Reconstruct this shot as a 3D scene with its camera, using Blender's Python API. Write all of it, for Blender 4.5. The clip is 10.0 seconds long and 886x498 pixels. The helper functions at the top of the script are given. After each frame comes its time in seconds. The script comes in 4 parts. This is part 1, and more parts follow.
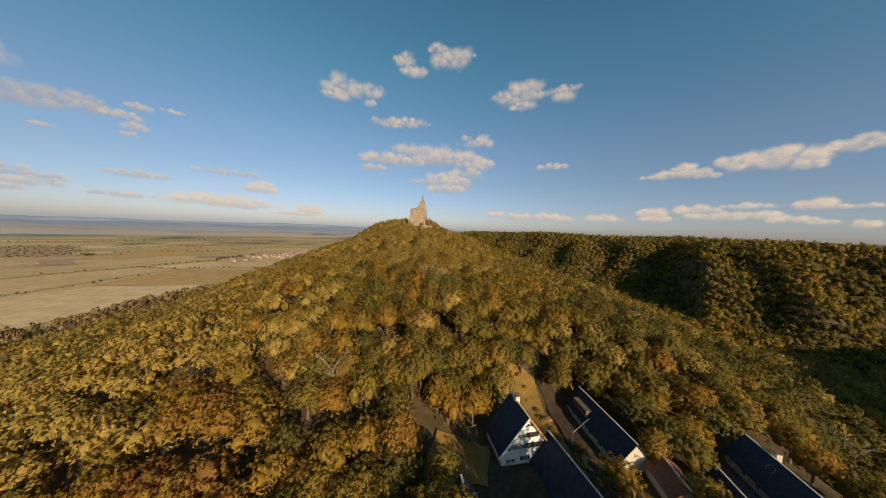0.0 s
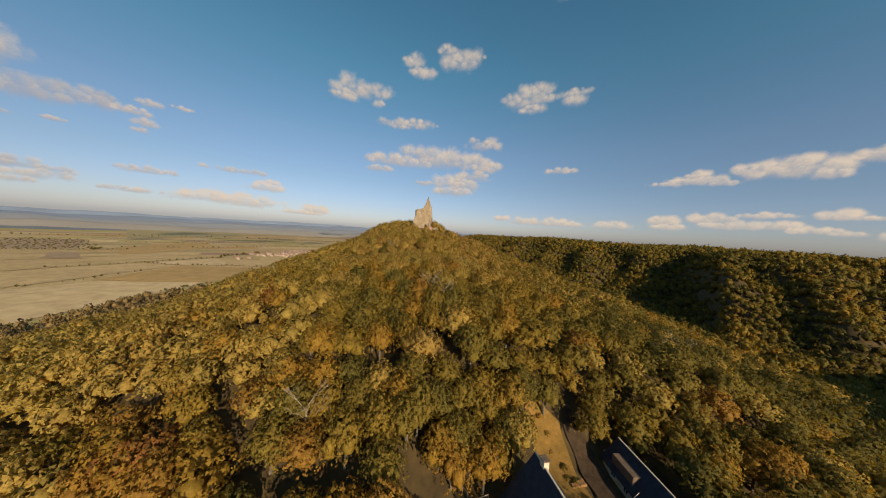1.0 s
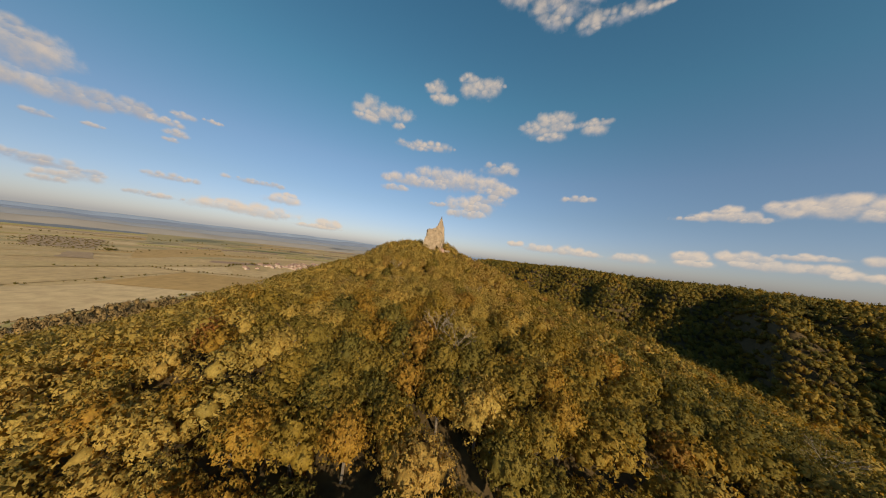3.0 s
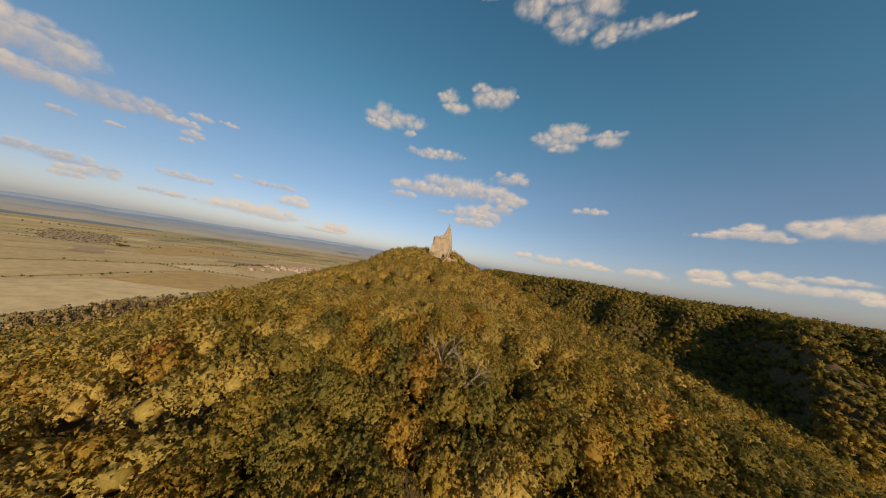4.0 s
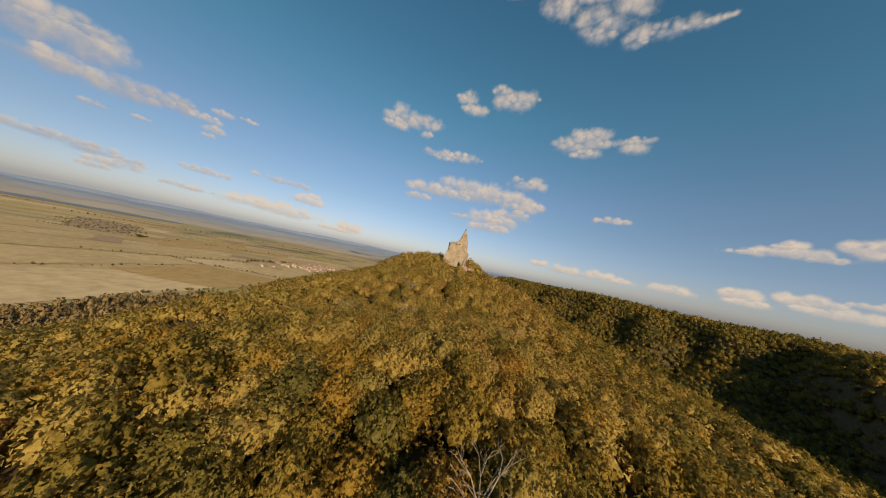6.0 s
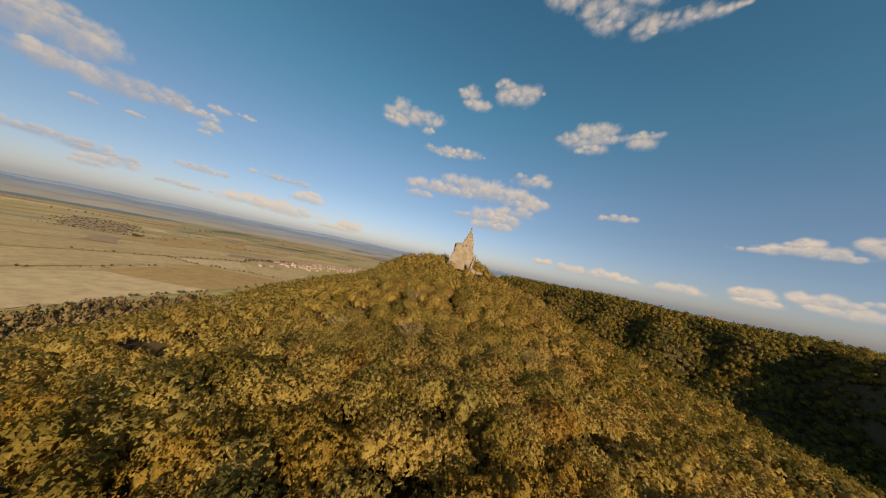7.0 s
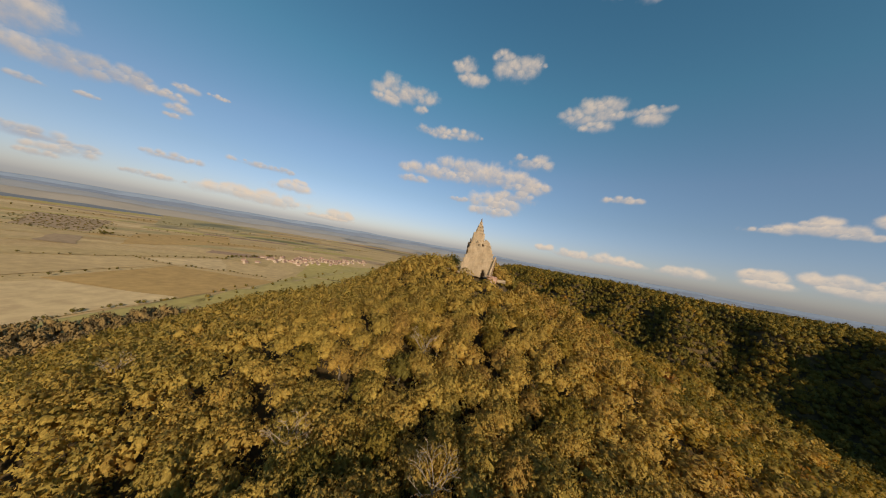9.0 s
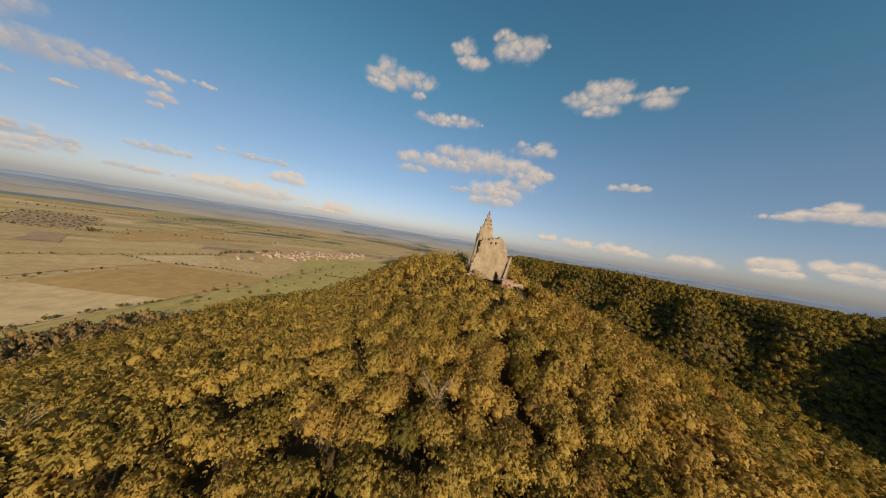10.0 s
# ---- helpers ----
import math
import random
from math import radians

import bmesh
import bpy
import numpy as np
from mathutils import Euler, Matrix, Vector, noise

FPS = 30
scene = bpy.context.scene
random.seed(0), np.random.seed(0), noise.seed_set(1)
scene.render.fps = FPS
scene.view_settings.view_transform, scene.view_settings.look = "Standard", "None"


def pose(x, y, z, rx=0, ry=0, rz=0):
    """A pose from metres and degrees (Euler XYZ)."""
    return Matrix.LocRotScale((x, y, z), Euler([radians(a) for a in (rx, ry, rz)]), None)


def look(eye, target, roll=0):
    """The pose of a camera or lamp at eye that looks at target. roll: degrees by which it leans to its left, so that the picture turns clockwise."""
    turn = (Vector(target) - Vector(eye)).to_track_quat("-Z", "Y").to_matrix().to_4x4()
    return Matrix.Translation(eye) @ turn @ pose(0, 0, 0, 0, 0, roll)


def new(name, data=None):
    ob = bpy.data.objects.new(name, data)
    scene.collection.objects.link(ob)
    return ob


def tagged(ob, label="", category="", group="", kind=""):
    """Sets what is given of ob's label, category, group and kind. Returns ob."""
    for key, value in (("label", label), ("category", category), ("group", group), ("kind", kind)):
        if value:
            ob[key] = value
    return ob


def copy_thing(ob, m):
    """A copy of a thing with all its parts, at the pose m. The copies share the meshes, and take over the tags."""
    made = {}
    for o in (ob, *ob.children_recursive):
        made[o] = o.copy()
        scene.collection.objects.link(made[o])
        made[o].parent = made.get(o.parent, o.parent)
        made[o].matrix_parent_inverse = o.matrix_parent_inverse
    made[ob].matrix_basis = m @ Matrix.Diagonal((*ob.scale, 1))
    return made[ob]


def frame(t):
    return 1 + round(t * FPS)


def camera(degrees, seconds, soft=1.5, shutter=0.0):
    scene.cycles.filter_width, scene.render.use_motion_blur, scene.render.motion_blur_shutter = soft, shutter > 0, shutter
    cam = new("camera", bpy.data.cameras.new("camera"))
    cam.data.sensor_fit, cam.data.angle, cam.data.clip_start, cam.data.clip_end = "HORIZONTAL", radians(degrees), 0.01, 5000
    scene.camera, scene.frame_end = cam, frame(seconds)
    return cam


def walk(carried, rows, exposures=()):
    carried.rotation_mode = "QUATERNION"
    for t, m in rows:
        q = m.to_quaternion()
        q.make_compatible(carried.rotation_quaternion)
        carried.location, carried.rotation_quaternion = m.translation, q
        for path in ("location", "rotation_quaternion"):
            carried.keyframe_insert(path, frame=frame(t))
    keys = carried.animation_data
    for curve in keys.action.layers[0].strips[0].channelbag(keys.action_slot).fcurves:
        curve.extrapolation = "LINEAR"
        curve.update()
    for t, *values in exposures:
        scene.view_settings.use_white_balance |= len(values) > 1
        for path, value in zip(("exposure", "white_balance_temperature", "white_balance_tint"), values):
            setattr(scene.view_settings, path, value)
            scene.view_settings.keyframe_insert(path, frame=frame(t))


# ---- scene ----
cam = camera(119.5, 10.0, soft=1.05)
# seconds, eye, yaw, pitch, roll
PATH = [
    (0.0, 0.21, 0.12, 42.02, 0.06, -4.47, -2.19),
    (0.5, 0.05, 7.36, 42.16, 0.64, -4.43, -2.77),
    (1.0, -0.35, 14.57, 42.32, 1.23, -3.98, -3.60),
    (1.5, -0.80, 21.73, 42.48, 1.85, -3.18, -4.49),
    (2.0, -1.58, 28.98, 42.68, 2.38, -1.94, -5.33),
    (2.5, -2.33, 35.82, 42.82, 2.94, -0.56, -6.07),
    (3.0, -2.97, 42.11, 42.94, 3.59, 0.63, -7.06),
    (3.5, -3.66, 48.42, 43.18, 4.30, 1.56, -8.17),
    (4.0, -4.58, 54.72, 43.65, 4.99, 2.21, -9.26),
    (4.5, -5.93, 61.07, 44.52, 5.65, 2.52, -10.24),
    (5.0, -7.44, 67.16, 45.37, 6.34, 2.77, -10.98),
    (5.5, -9.21, 73.30, 46.44, 7.02, 2.59, -11.57),
    (6.0, -11.61, 80.41, 47.43, 7.47, 2.46, -11.87),
    (6.5, -14.66, 88.91, 48.70, 7.71, 2.26, -11.90),
    (7.0, -18.36, 98.98, 50.50, 7.74, 1.92, -11.73),
    (7.5, -22.73, 110.87, 53.10, 7.52, 1.35, -11.39),
    (8.0, -27.39, 122.73, 55.76, 7.16, 0.71, -10.93),
    (8.5, -32.03, 134.67, 58.26, 6.91, -0.12, -10.50),
    (9.0, -36.73, 146.50, 60.57, 6.64, -1.08, -10.11),
    (9.5, -41.09, 158.07, 62.15, 6.49, -2.15, -9.67),
    (10.0, -44.17, 168.69, 64.25, 6.49, -3.12, -9.29),
]
walk(cam, [(t, pose(x, y, z, 90 + pitch, roll, yaw)) for t, x, y, z, yaw, pitch, roll in PATH])

# ---- world, sun, exposure ----
SUN_AZ, SUN_EL = radians(152), radians(21)      # clockwise from +y, and above the horizon
world = bpy.data.worlds.new("sky")
scene.world = world
world.use_nodes = True
wn, wl = world.node_tree.nodes, world.node_tree.links
sky = wn.new("ShaderNodeTexSky")
sky.sky_type, sky.sun_disc = "NISHITA", False
sky.sun_elevation, sky.sun_rotation = SUN_EL, SUN_AZ
sky.air_density, sky.dust_density, sky.ozone_density = 1.0, 0.6, 1.5
wn["Background"].inputs[1].default_value = 0.085
# haze whitens the sky towards the horizon, and the blue deepens upwards
wg = wn.new("ShaderNodeTexCoord")
wz = wn.new("ShaderNodeSeparateXYZ")
wl.new(wg.outputs["Generated"], wz.inputs[0])
wr = wn.new("ShaderNodeValToRGB")
while len(wr.color_ramp.elements) < 7:
    wr.color_ramp.elements.new(0.5)
for e, (p, c) in zip(wr.color_ramp.elements, [(0.0, (0.80, 0.83, 1.16)), (0.07, (0.79, 0.80, 1.03)), (0.16, (0.82, 0.85, 0.95)), (0.28, (0.89, 0.97, 1.02)), (0.5, (0.68, 1.14, 1.09)), (0.72, (0.58, 1.10, 1.10)), (0.92, (0.95, 0.97, 1.0))]):
    e.position, e.color = p, (*c, 1)
wl.new(wz.outputs[2], wr.inputs[0])
wm = wn.new("ShaderNodeMix")
wm.data_type, wm.blend_type = "RGBA", "MULTIPLY"
wm.inputs[0].default_value = 1.0
wl.new(sky.outputs[0], wm.inputs[6])
wl.new(wr.outputs[0], wm.inputs[7])
wl.new(wm.outputs[2], wn["Background"].inputs[0])
sun_dir = Vector((math.sin(SUN_AZ) * math.cos(SUN_EL), math.cos(SUN_AZ) * math.cos(SUN_EL), math.sin(SUN_EL)))
sun = new("sun", bpy.data.lights.new("sun", "SUN"))
sun.data.energy, sun.data.angle, sun.data.color = 5.0, radians(0.6), (1.0, 0.785, 0.52)
sun.matrix_world = look(sun_dir * 100, (0, 0, 0))
scene.view_settings.exposure = 0.22


# ---- materials ----
def material(name, rough=0.8, metal=0.0):
    m = bpy.data.materials.new(name)
    m.use_nodes = True
    n, l = m.node_tree.nodes, m.node_tree.links
    b = n["Principled BSDF"]
    b.inputs["Roughness"].default_value, b.inputs["Metallic"].default_value = rough, metal
    b.inputs["Specular IOR Level"].default_value = 0.25
    return m, n, l, b


def ramp(n, l, source, stops):
    r = n.new("ShaderNodeValToRGB")
    while len(r.color_ramp.elements) < len(stops):
        r.color_ramp.elements.new(0.5)
    for e, (p, c) in zip(r.color_ramp.elements, stops):
        e.position, e.color = p, (*c, 1)
    l.new(source, r.inputs[0])
    return r.outputs[0]


def noise_node(n, l, scale, detail=3, rough=0.6, vector=None, stretch=None):
    t = n.new("ShaderNodeTexNoise")
    t.inputs["Scale"].default_value, t.inputs["Detail"].default_value, t.inputs["Roughness"].default_value = scale, detail, rough
    if vector is None:
        vector = n.new("ShaderNodeNewGeometry").outputs["Position"]
    if stretch:
        mp = n.new("ShaderNodeMapping")
        mp.inputs["Scale"].default_value = stretch
        l.new(vector, mp.inputs[0])
        vector = mp.outputs[0]
    l.new(vector, t.inputs["Vector"])
    return t.outputs["Fac"]


def mix(n, l, kind, fac, a, b):
    m = n.new("ShaderNodeMix")
    m.data_type, m.blend_type = "RGBA", kind
    for sock, val in ((m.inputs[0], fac), (m.inputs[6], a), (m.inputs[7], b)):
        if isinstance(val, (int, float)):
            sock.default_value = val
        elif isinstance(val, tuple):
            sock.default_value = (*val, 1)
        else:
            l.new(val, sock)
    return m.outputs[2]


def bump(n, l, b, height, strength=0.4, distance=0.1):
    k = n.new("ShaderNodeBump")
    k.inputs["Strength"].default_value, k.inputs["Distance"].default_value = strength, distance
    l.new(height, k.inputs["Height"])
    l.new(k.outputs[0], b.inputs["Normal"])


def plain_material(name, low, high, scale, rough=0.8, relief=0.3, fine=8.0, metal=0.0):
    """Two tones mottled at two scales, with relief."""
    m, n, l, b = material(name, rough, metal)
    big = noise_node(n, l, scale, 4)
    small = noise_node(n, l, scale * fine, 3)
    c = ramp(n, l, big, [(0.3, low), (0.7, high)])
    c = mix(n, l, "OVERLAY", 0.35, c, ramp(n, l, small, [(0.3, (0.25,) * 3), (0.75, (0.75,) * 3)]))
    l.new(c, b.inputs["Base Color"])
    if relief:
        bump(n, l, b, small, relief, 0.05)
    return m


# one scale of leaf colour: dark green over gold to rust, then paler tones that paint a brighter slope
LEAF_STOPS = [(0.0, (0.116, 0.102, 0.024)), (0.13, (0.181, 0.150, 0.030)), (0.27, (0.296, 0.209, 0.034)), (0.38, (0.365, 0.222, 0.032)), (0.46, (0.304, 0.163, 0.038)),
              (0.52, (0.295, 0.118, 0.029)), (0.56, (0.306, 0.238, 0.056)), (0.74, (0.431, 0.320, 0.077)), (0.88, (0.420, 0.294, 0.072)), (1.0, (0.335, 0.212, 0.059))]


def leaf_material(name, by_object, low=0.08, high=0.42, fleck=0.6):
    """Autumn leaves: one hue for a tree, a little of its own for every spray."""
    m, n, l, b = material(name, 0.7)
    if by_object:
        mr = n.new("ShaderNodeMapRange")
        mr.inputs[3].default_value, mr.inputs[4].default_value = low, high
        l.new(n.new("ShaderNodeObjectInfo").outputs["Random"], mr.inputs[0])
        hue = mr.outputs[0]
    else:
        a = n.new("ShaderNodeAttribute")
        a.attribute_name = "tint"
        hue = a.outputs["Fac"]
    geo = n.new("ShaderNodeNewGeometry")
    own = geo.outputs["Random Per Island"]
    jig = n.new("ShaderNodeMath")
    jig.operation = "MULTIPLY_ADD"
    l.new(own, jig.inputs[0])
    jig.inputs[1].default_value = 0.06
    l.new(hue, jig.inputs[2])
    sub = n.new("ShaderNodeMath")
    sub.operation, sub.inputs[1].default_value = "SUBTRACT", 0.03
    l.new(jig.outputs[0], sub.inputs[0])
    c = ramp(n, l, sub.outputs[0], LEAF_STOPS)
    br = n.new("ShaderNodeMath")
    br.operation, br.inputs[1].default_value = "FRACT", 1
    k = n.new("ShaderNodeMath")
    k.operation, k.inputs[1].default_value = "MULTIPLY", 7.31
    l.new(own, k.inputs[0])
    l.new(k.outputs[0], br.inputs[0])
    c = mix(n, l, "MULTIPLY", 1.0, c, ramp(n, l, br.outputs[0], [(0.0, (0.86, 0.86, 0.86)), (1.0, (1.12, 1.11, 1.08))]))
    # noise flecks darken the leaves, standing in for shaded gaps between clumps
    grain = noise_node(n, l, 2.4, 3, 0.7)
    c = mix(n, l, "MULTIPLY", fleck, c, ramp(n, l, grain, [(0.36, (0.50, 0.48, 0.44)), (0.60, (1.24, 1.23, 1.18))]))
    bump(n, l, b, noise_node(n, l, 1.7, 3, 0.6), 0.3, 0.4)
    l.new(c, b.inputs["Base Color"])
    tr = n.new("ShaderNodeBsdfTranslucent")
    l.new(mix(n, l, "MULTIPLY", 1.0, c, (1.22, 0.95, 0.45)), tr.inputs[0])
    mx = n.new("ShaderNodeMixShader")
    mx.inputs[0].default_value = 0.45
    l.new(b.outputs[0], mx.inputs[1])
    l.new(tr.outputs[0], mx.inputs[2])
    l.new(mx.outputs[0], n["Material Output"].inputs[0])
    return m


# the second copy is paler: brightness of the upper slope put into its colour
leaf_tree = leaf_material("leaves_golden", True)
leaf_brightened = leaf_material("leaves_brightened", True, 0.60, 0.95)
leaf_wood = leaf_material("leaves_wood", False, fleck=0.5)
leaf_far = leaf_material("leaves_far_wood", False, fleck=0.25)
thin_leaf = plain_material("leaves_thin", (0.17, 0.115, 0.046), (0.28, 0.185, 0.070), 0.06, 0.9, 0.4, 20)
bark = plain_material("bark", (0.10, 0.08, 0.06), (0.22, 0.19, 0.15), 1.5, 0.9, 0.6)
dead_wood = plain_material("dead_wood", (0.22, 0.17, 0.12), (0.36, 0.29, 0.21), 1.2, 0.9, 0.4)
slate = plain_material("slate", (0.018, 0.022, 0.034), (0.034, 0.041, 0.058), 0.9, 0.65, 0.06)
red_roof = plain_material("red_roof", (0.16, 0.065, 0.035), (0.24, 0.11, 0.06), 0.8, 0.8, 0.4)
white_wall = plain_material("white_wall", (0.68, 0.66, 0.61), (0.82, 0.80, 0.76), 0.5, 0.85, 0.15)
cream_wall = plain_material("cream_wall", (0.50, 0.44, 0.33), (0.64, 0.57, 0.45), 0.4, 0.85, 0.2)
green_wall = plain_material("green_wall", (0.36, 0.38, 0.30), (0.48, 0.50, 0.40), 0.4, 0.85, 0.2)
brown_wall = plain_material("brown_wall", (0.12, 0.08, 0.06), (0.20, 0.14, 0.10), 0.6, 0.9, 0.3)
dark_boards = plain_material("dark_boards", (0.020, 0.018, 0.020), (0.045, 0.040, 0.040), 1.4, 0.8, 0.3)
timber = plain_material("timber", (0.28, 0.15, 0.06), (0.42, 0.24, 0.10), 1.0, 0.8, 0.3)
pane_glass, gn, gl, gb = material("pane_glass", 0.08)
gb.inputs["Base Color"].default_value = (0.02, 0.025, 0.03, 1)
gb.inputs["Specular IOR Level"].default_value = 0.6
asphalt = plain_material("asphalt", (0.045, 0.043, 0.042), (0.085, 0.080, 0.074), 0.5, 0.9, 0.3)
gravel = plain_material("gravel", (0.036, 0.024, 0.014), (0.085, 0.056, 0.034), 0.7, 0.95, 0.5)
lawn_grass = plain_material("lawn_grass", (0.16, 0.10, 0.024), (0.27, 0.155, 0.040), 0.25, 0.95, 0.6)


def stone_material(name, low, high):
    m, n, l, b = material(name, 0.92)
    big = noise_node(n, l, 0.12, 4)
    c = ramp(n, l, big, [(0.3, low), (0.7, high)])
    streak = noise_node(n, l, 0.5, 4, 0.65, None, (1, 1, 0.25))
    c = mix(n, l, "MULTIPLY", 0.4, c, ramp(n, l, streak, [(0.35, (0.62, 0.57, 0.52)), (0.6, (1, 1, 1))]))
    vt = n.new("ShaderNodeTexVoronoi")
    vt.inputs["Scale"].default_value = 1.1
    l.new(n.new("ShaderNodeNewGeometry").outputs["Position"], vt.inputs["Vector"])
    c = mix(n, l, "MULTIPLY", 0.35, c, ramp(n, l, vt.outputs["Distance"], [(0.1, (1.1, 1.08, 1.04)), (0.8, (0.72, 0.70, 0.68))]))
    l.new(c, b.inputs["Base Color"])
    small = noise_node(n, l, 1.6, 5, 0.7)
    bump(n, l, b, small, 0.7, 0.5)
    return m


ruin_stone = stone_material("ruin_stone", (0.285, 0.225, 0.15), (0.40, 0.315, 0.22))
dark_stone = stone_material("dark_stone", (0.14, 0.10, 0.07), (0.22, 0.16, 0.11))
pink_stone = stone_material("pink_stone", (0.40, 0.25, 0.19), (0.50, 0.34, 0.26))


# ---- the shape of the land ----
SPINE_Y = (-60, 20, 60, 85, 105, 130, 165, 200, 240, 300, 340, 400, 520, 700)
SPINE_Z = (-14, -11, 4, 16, 23, 27, 27, 26, 33, 42, 51, 38, 0, -50)
CANOPY = 9.0
PLAIN = -75.0
# shoulders and hollows of the wooded hill
HILL_SWELLS = ((-150, 200, 4.8), (-105, 165, -8.2), (-105, 105, 4.7), (-60, 95, 3.1), (-75, 140, 3.2), (-100, 235, 3.7), (-65, 240, 6.0), (-50, 205, -5.5), (-25, 120, -1.6),
               (-5, 215, -3.6), (10, 70, 5.0), (75, 80, 11.0), (40, 115, 0.8), (125, 205, 9.1), (110, 282, -8.7), (-150, 355, -10.0), (-118, 318, -4.0), (104, 440, 12.0))


def smoothstep(v, a, b):
    k = np.clip((v - a) / (b - a), 0, 1)
    return k * k * (3 - 2 * k)


def waves(x, y, size, seed):
    """Smooth unevenness between about -1 and 1."""
    r = np.random.RandomState(seed)
    out = 0
    for k in range(5):
        a, p, f = r.uniform(0, 2 * np.pi), r.uniform(0, 6.28), 2 * np.pi / (size * r.uniform(0.6, 1.5))
        out = out + np.sin((x * np.cos(a) + y * np.sin(a)) * f + p)
    return out / 3


def hill_canopy(x, y):
    spine = sum(np.interp(y + o, SPINE_Y, SPINE_Z) for o in (-24, -16, -8, 0, 8, 16, 24)) / 7
    d = x - np.interp(y, (60, 340), (0, -28))
    left = np.clip(0.40 + 0.067 * (y - 180) / 100, 0.2, 0.6) * (np.sqrt(d * d + 81 ** 2) - 81)
    right = np.clip(0.283 + 0.037 * (y - 180) / 100, 0.2, 0.5) * (np.sqrt(d * d + 10 ** 2) - 10)
    z = spine - np.where(d < 0, left, right)
    z = z + 7 * np.exp(-((x + 75) ** 2 + (y - 325) ** 2) / 30 ** 2)
    z = z - 9 * np.exp(-((x + 135) ** 2 + (y - 130) ** 2) / 48 ** 2)
    for bx, by, up in HILL_SWELLS:
        z = z + up * np.exp(-((x - bx) ** 2 + (y - by) ** 2) / 30 ** 2)
    return z + 1.2 * waves(x, y, 60, 3)


def ridge_land(x, y):
    s, q = 0.67 * x + 0.74 * y, 0.74 * x - 0.67 * y
    s = s + 130 * smoothstep(q, 0, 45) + 18 * waves(x, y, 150, 8)
    up = smoothstep(s, 510, 820) * smoothstep(q, -900, -560)
    back = smoothstep(s, 1200, 2600)
    bend = q + 16 * np.sin(s / 60) + 12 * waves(x, y, 120, 9)
    spur = 10 * np.sin((bend + 109) * 2 * np.pi / 100) + 4 * waves(x, y, 70, 17) + 3 * np.sin(s * 2 * np.pi / 62 + 2 * np.sin(q / 90))
    return -70 + (99 + 5 * waves(x, y, 300, 5)) * up - 88 * up * back + spur * np.clip(5 * up * (1 - up), 0, 1)


def land(x, y):
    x, y = np.asarray(x, float), np.asarray(y, float)
    plain = PLAIN + 1.0 * waves(x, y, 700, 2)
    base = np.where(x > -400, np.maximum(plain, ridge_land(x, y)), plain)
    hill = hill_canopy(x, y) - CANOPY
    k = 7.0
    hi, lo = np.maximum(hill, base), np.minimum(hill, base)
    z = hi + k * np.log1p(np.exp(np.clip((lo - hi) / k, -30, 0)))
    yard = smoothstep(x, -8, 8) * (1 - smoothstep(x, 78, 110)) * smoothstep(y, 5, 20) * (1 - smoothstep(y, 62, 84))
    z = z * (1 - yard) + (-6.2 - 0.03 * (x - 20)) * yard
    # unseen hill behind to the right, added to shade the valley
    u = np.clip((x - 185) / 110, 0, 1)
    z = z + 157 * u * u * (3 - 2 * u) * np.exp(-((y + 135 - 0.12 * (x - 200)) / 62) ** 2) * (1 - smoothstep(x, 620, 800))
    top = np.exp(-(((x + 33) / 24) ** 2 + ((y - 362) / 62) ** 2) ** 2)
    return z * (1 - top) + 44.0 * top


def link_mesh(name, verts, faces, mats, parent=None, smooth=False, tint=None, normals=None):
    """A mesh object from arrays; all faces have the same number of corners."""
    me = bpy.data.meshes.new(name)
    verts, faces = np.asarray(verts, np.float32), np.asarray(faces, np.int32)
    k = faces.shape[1]
    me.vertices.add(len(verts))
    me.vertices.foreach_set("co", verts.ravel())
    me.loops.add(faces.size)
    me.loops.foreach_set("vertex_index", faces.ravel())
    me.polygons.add(len(faces))
    me.polygons.foreach_set("loop_start", np.arange(0, faces.size, k, dtype=np.int32))
    if smooth:
        me.polygons.foreach_set("use_smooth", np.ones(len(faces), bool))
    if tint is not None:
        a = me.attributes.new("tint", "FLOAT", "POINT")
        a.data.foreach_set("value", np.asarray(tint, np.float32))
    me.update(calc_edges=True)
    if normals is not None:
        me.polygons.foreach_set("use_smooth", np.ones(len(faces), bool))
        a = me.attributes.new("custom_normal", "FLOAT_VECTOR", "POINT")
        a.data.foreach_set("vector", np.asarray(normals, np.float32).ravel())
    for m in (mats if isinstance(mats, (list, tuple)) else [mats]):
        me.materials.append(m)
    ob = new(name, me)
    ob.parent = parent
    return ob


def part(name, bm, mat, parent=None, label=""):
    me = bpy.data.meshes.new(name)
    bm.to_mesh(me)
    bm.free()
    me.materials.append(mat)
    ob = new(name, me)
    ob.parent = parent
    return tagged(ob, label)


def empty(name, m, label, category, group="", kind=""):
    ob = new(name)
    ob.empty_display_size = 0.5
    ob.matrix_world = m
    return tagged(ob, label, category, group, kind)


def add_box(bm, x0, x1, y0, y1, z0, z1, bevel=0.0, m=None):
    g = bmesh.ops.create_cube(bm, size=1)["verts"]
    for v in g:
        v.co = Vector((x0 + (v.co.x + 0.5) * (x1 - x0), y0 + (v.co.y + 0.5) * (y1 - y0), z0 + (v.co.z + 0.5) * (z1 - z0)))
    if bevel:
        es = list({e for v in g for e in v.link_edges})
        g = list({v for f in bmesh.ops.bevel(bm, geom=es, offset=bevel, segments=1, affect="EDGES")["faces"] for v in f.verts} | {v for v in g if v.is_valid})
    if m is not None:
        bmesh.ops.transform(bm, matrix=m, verts=g)
    return g


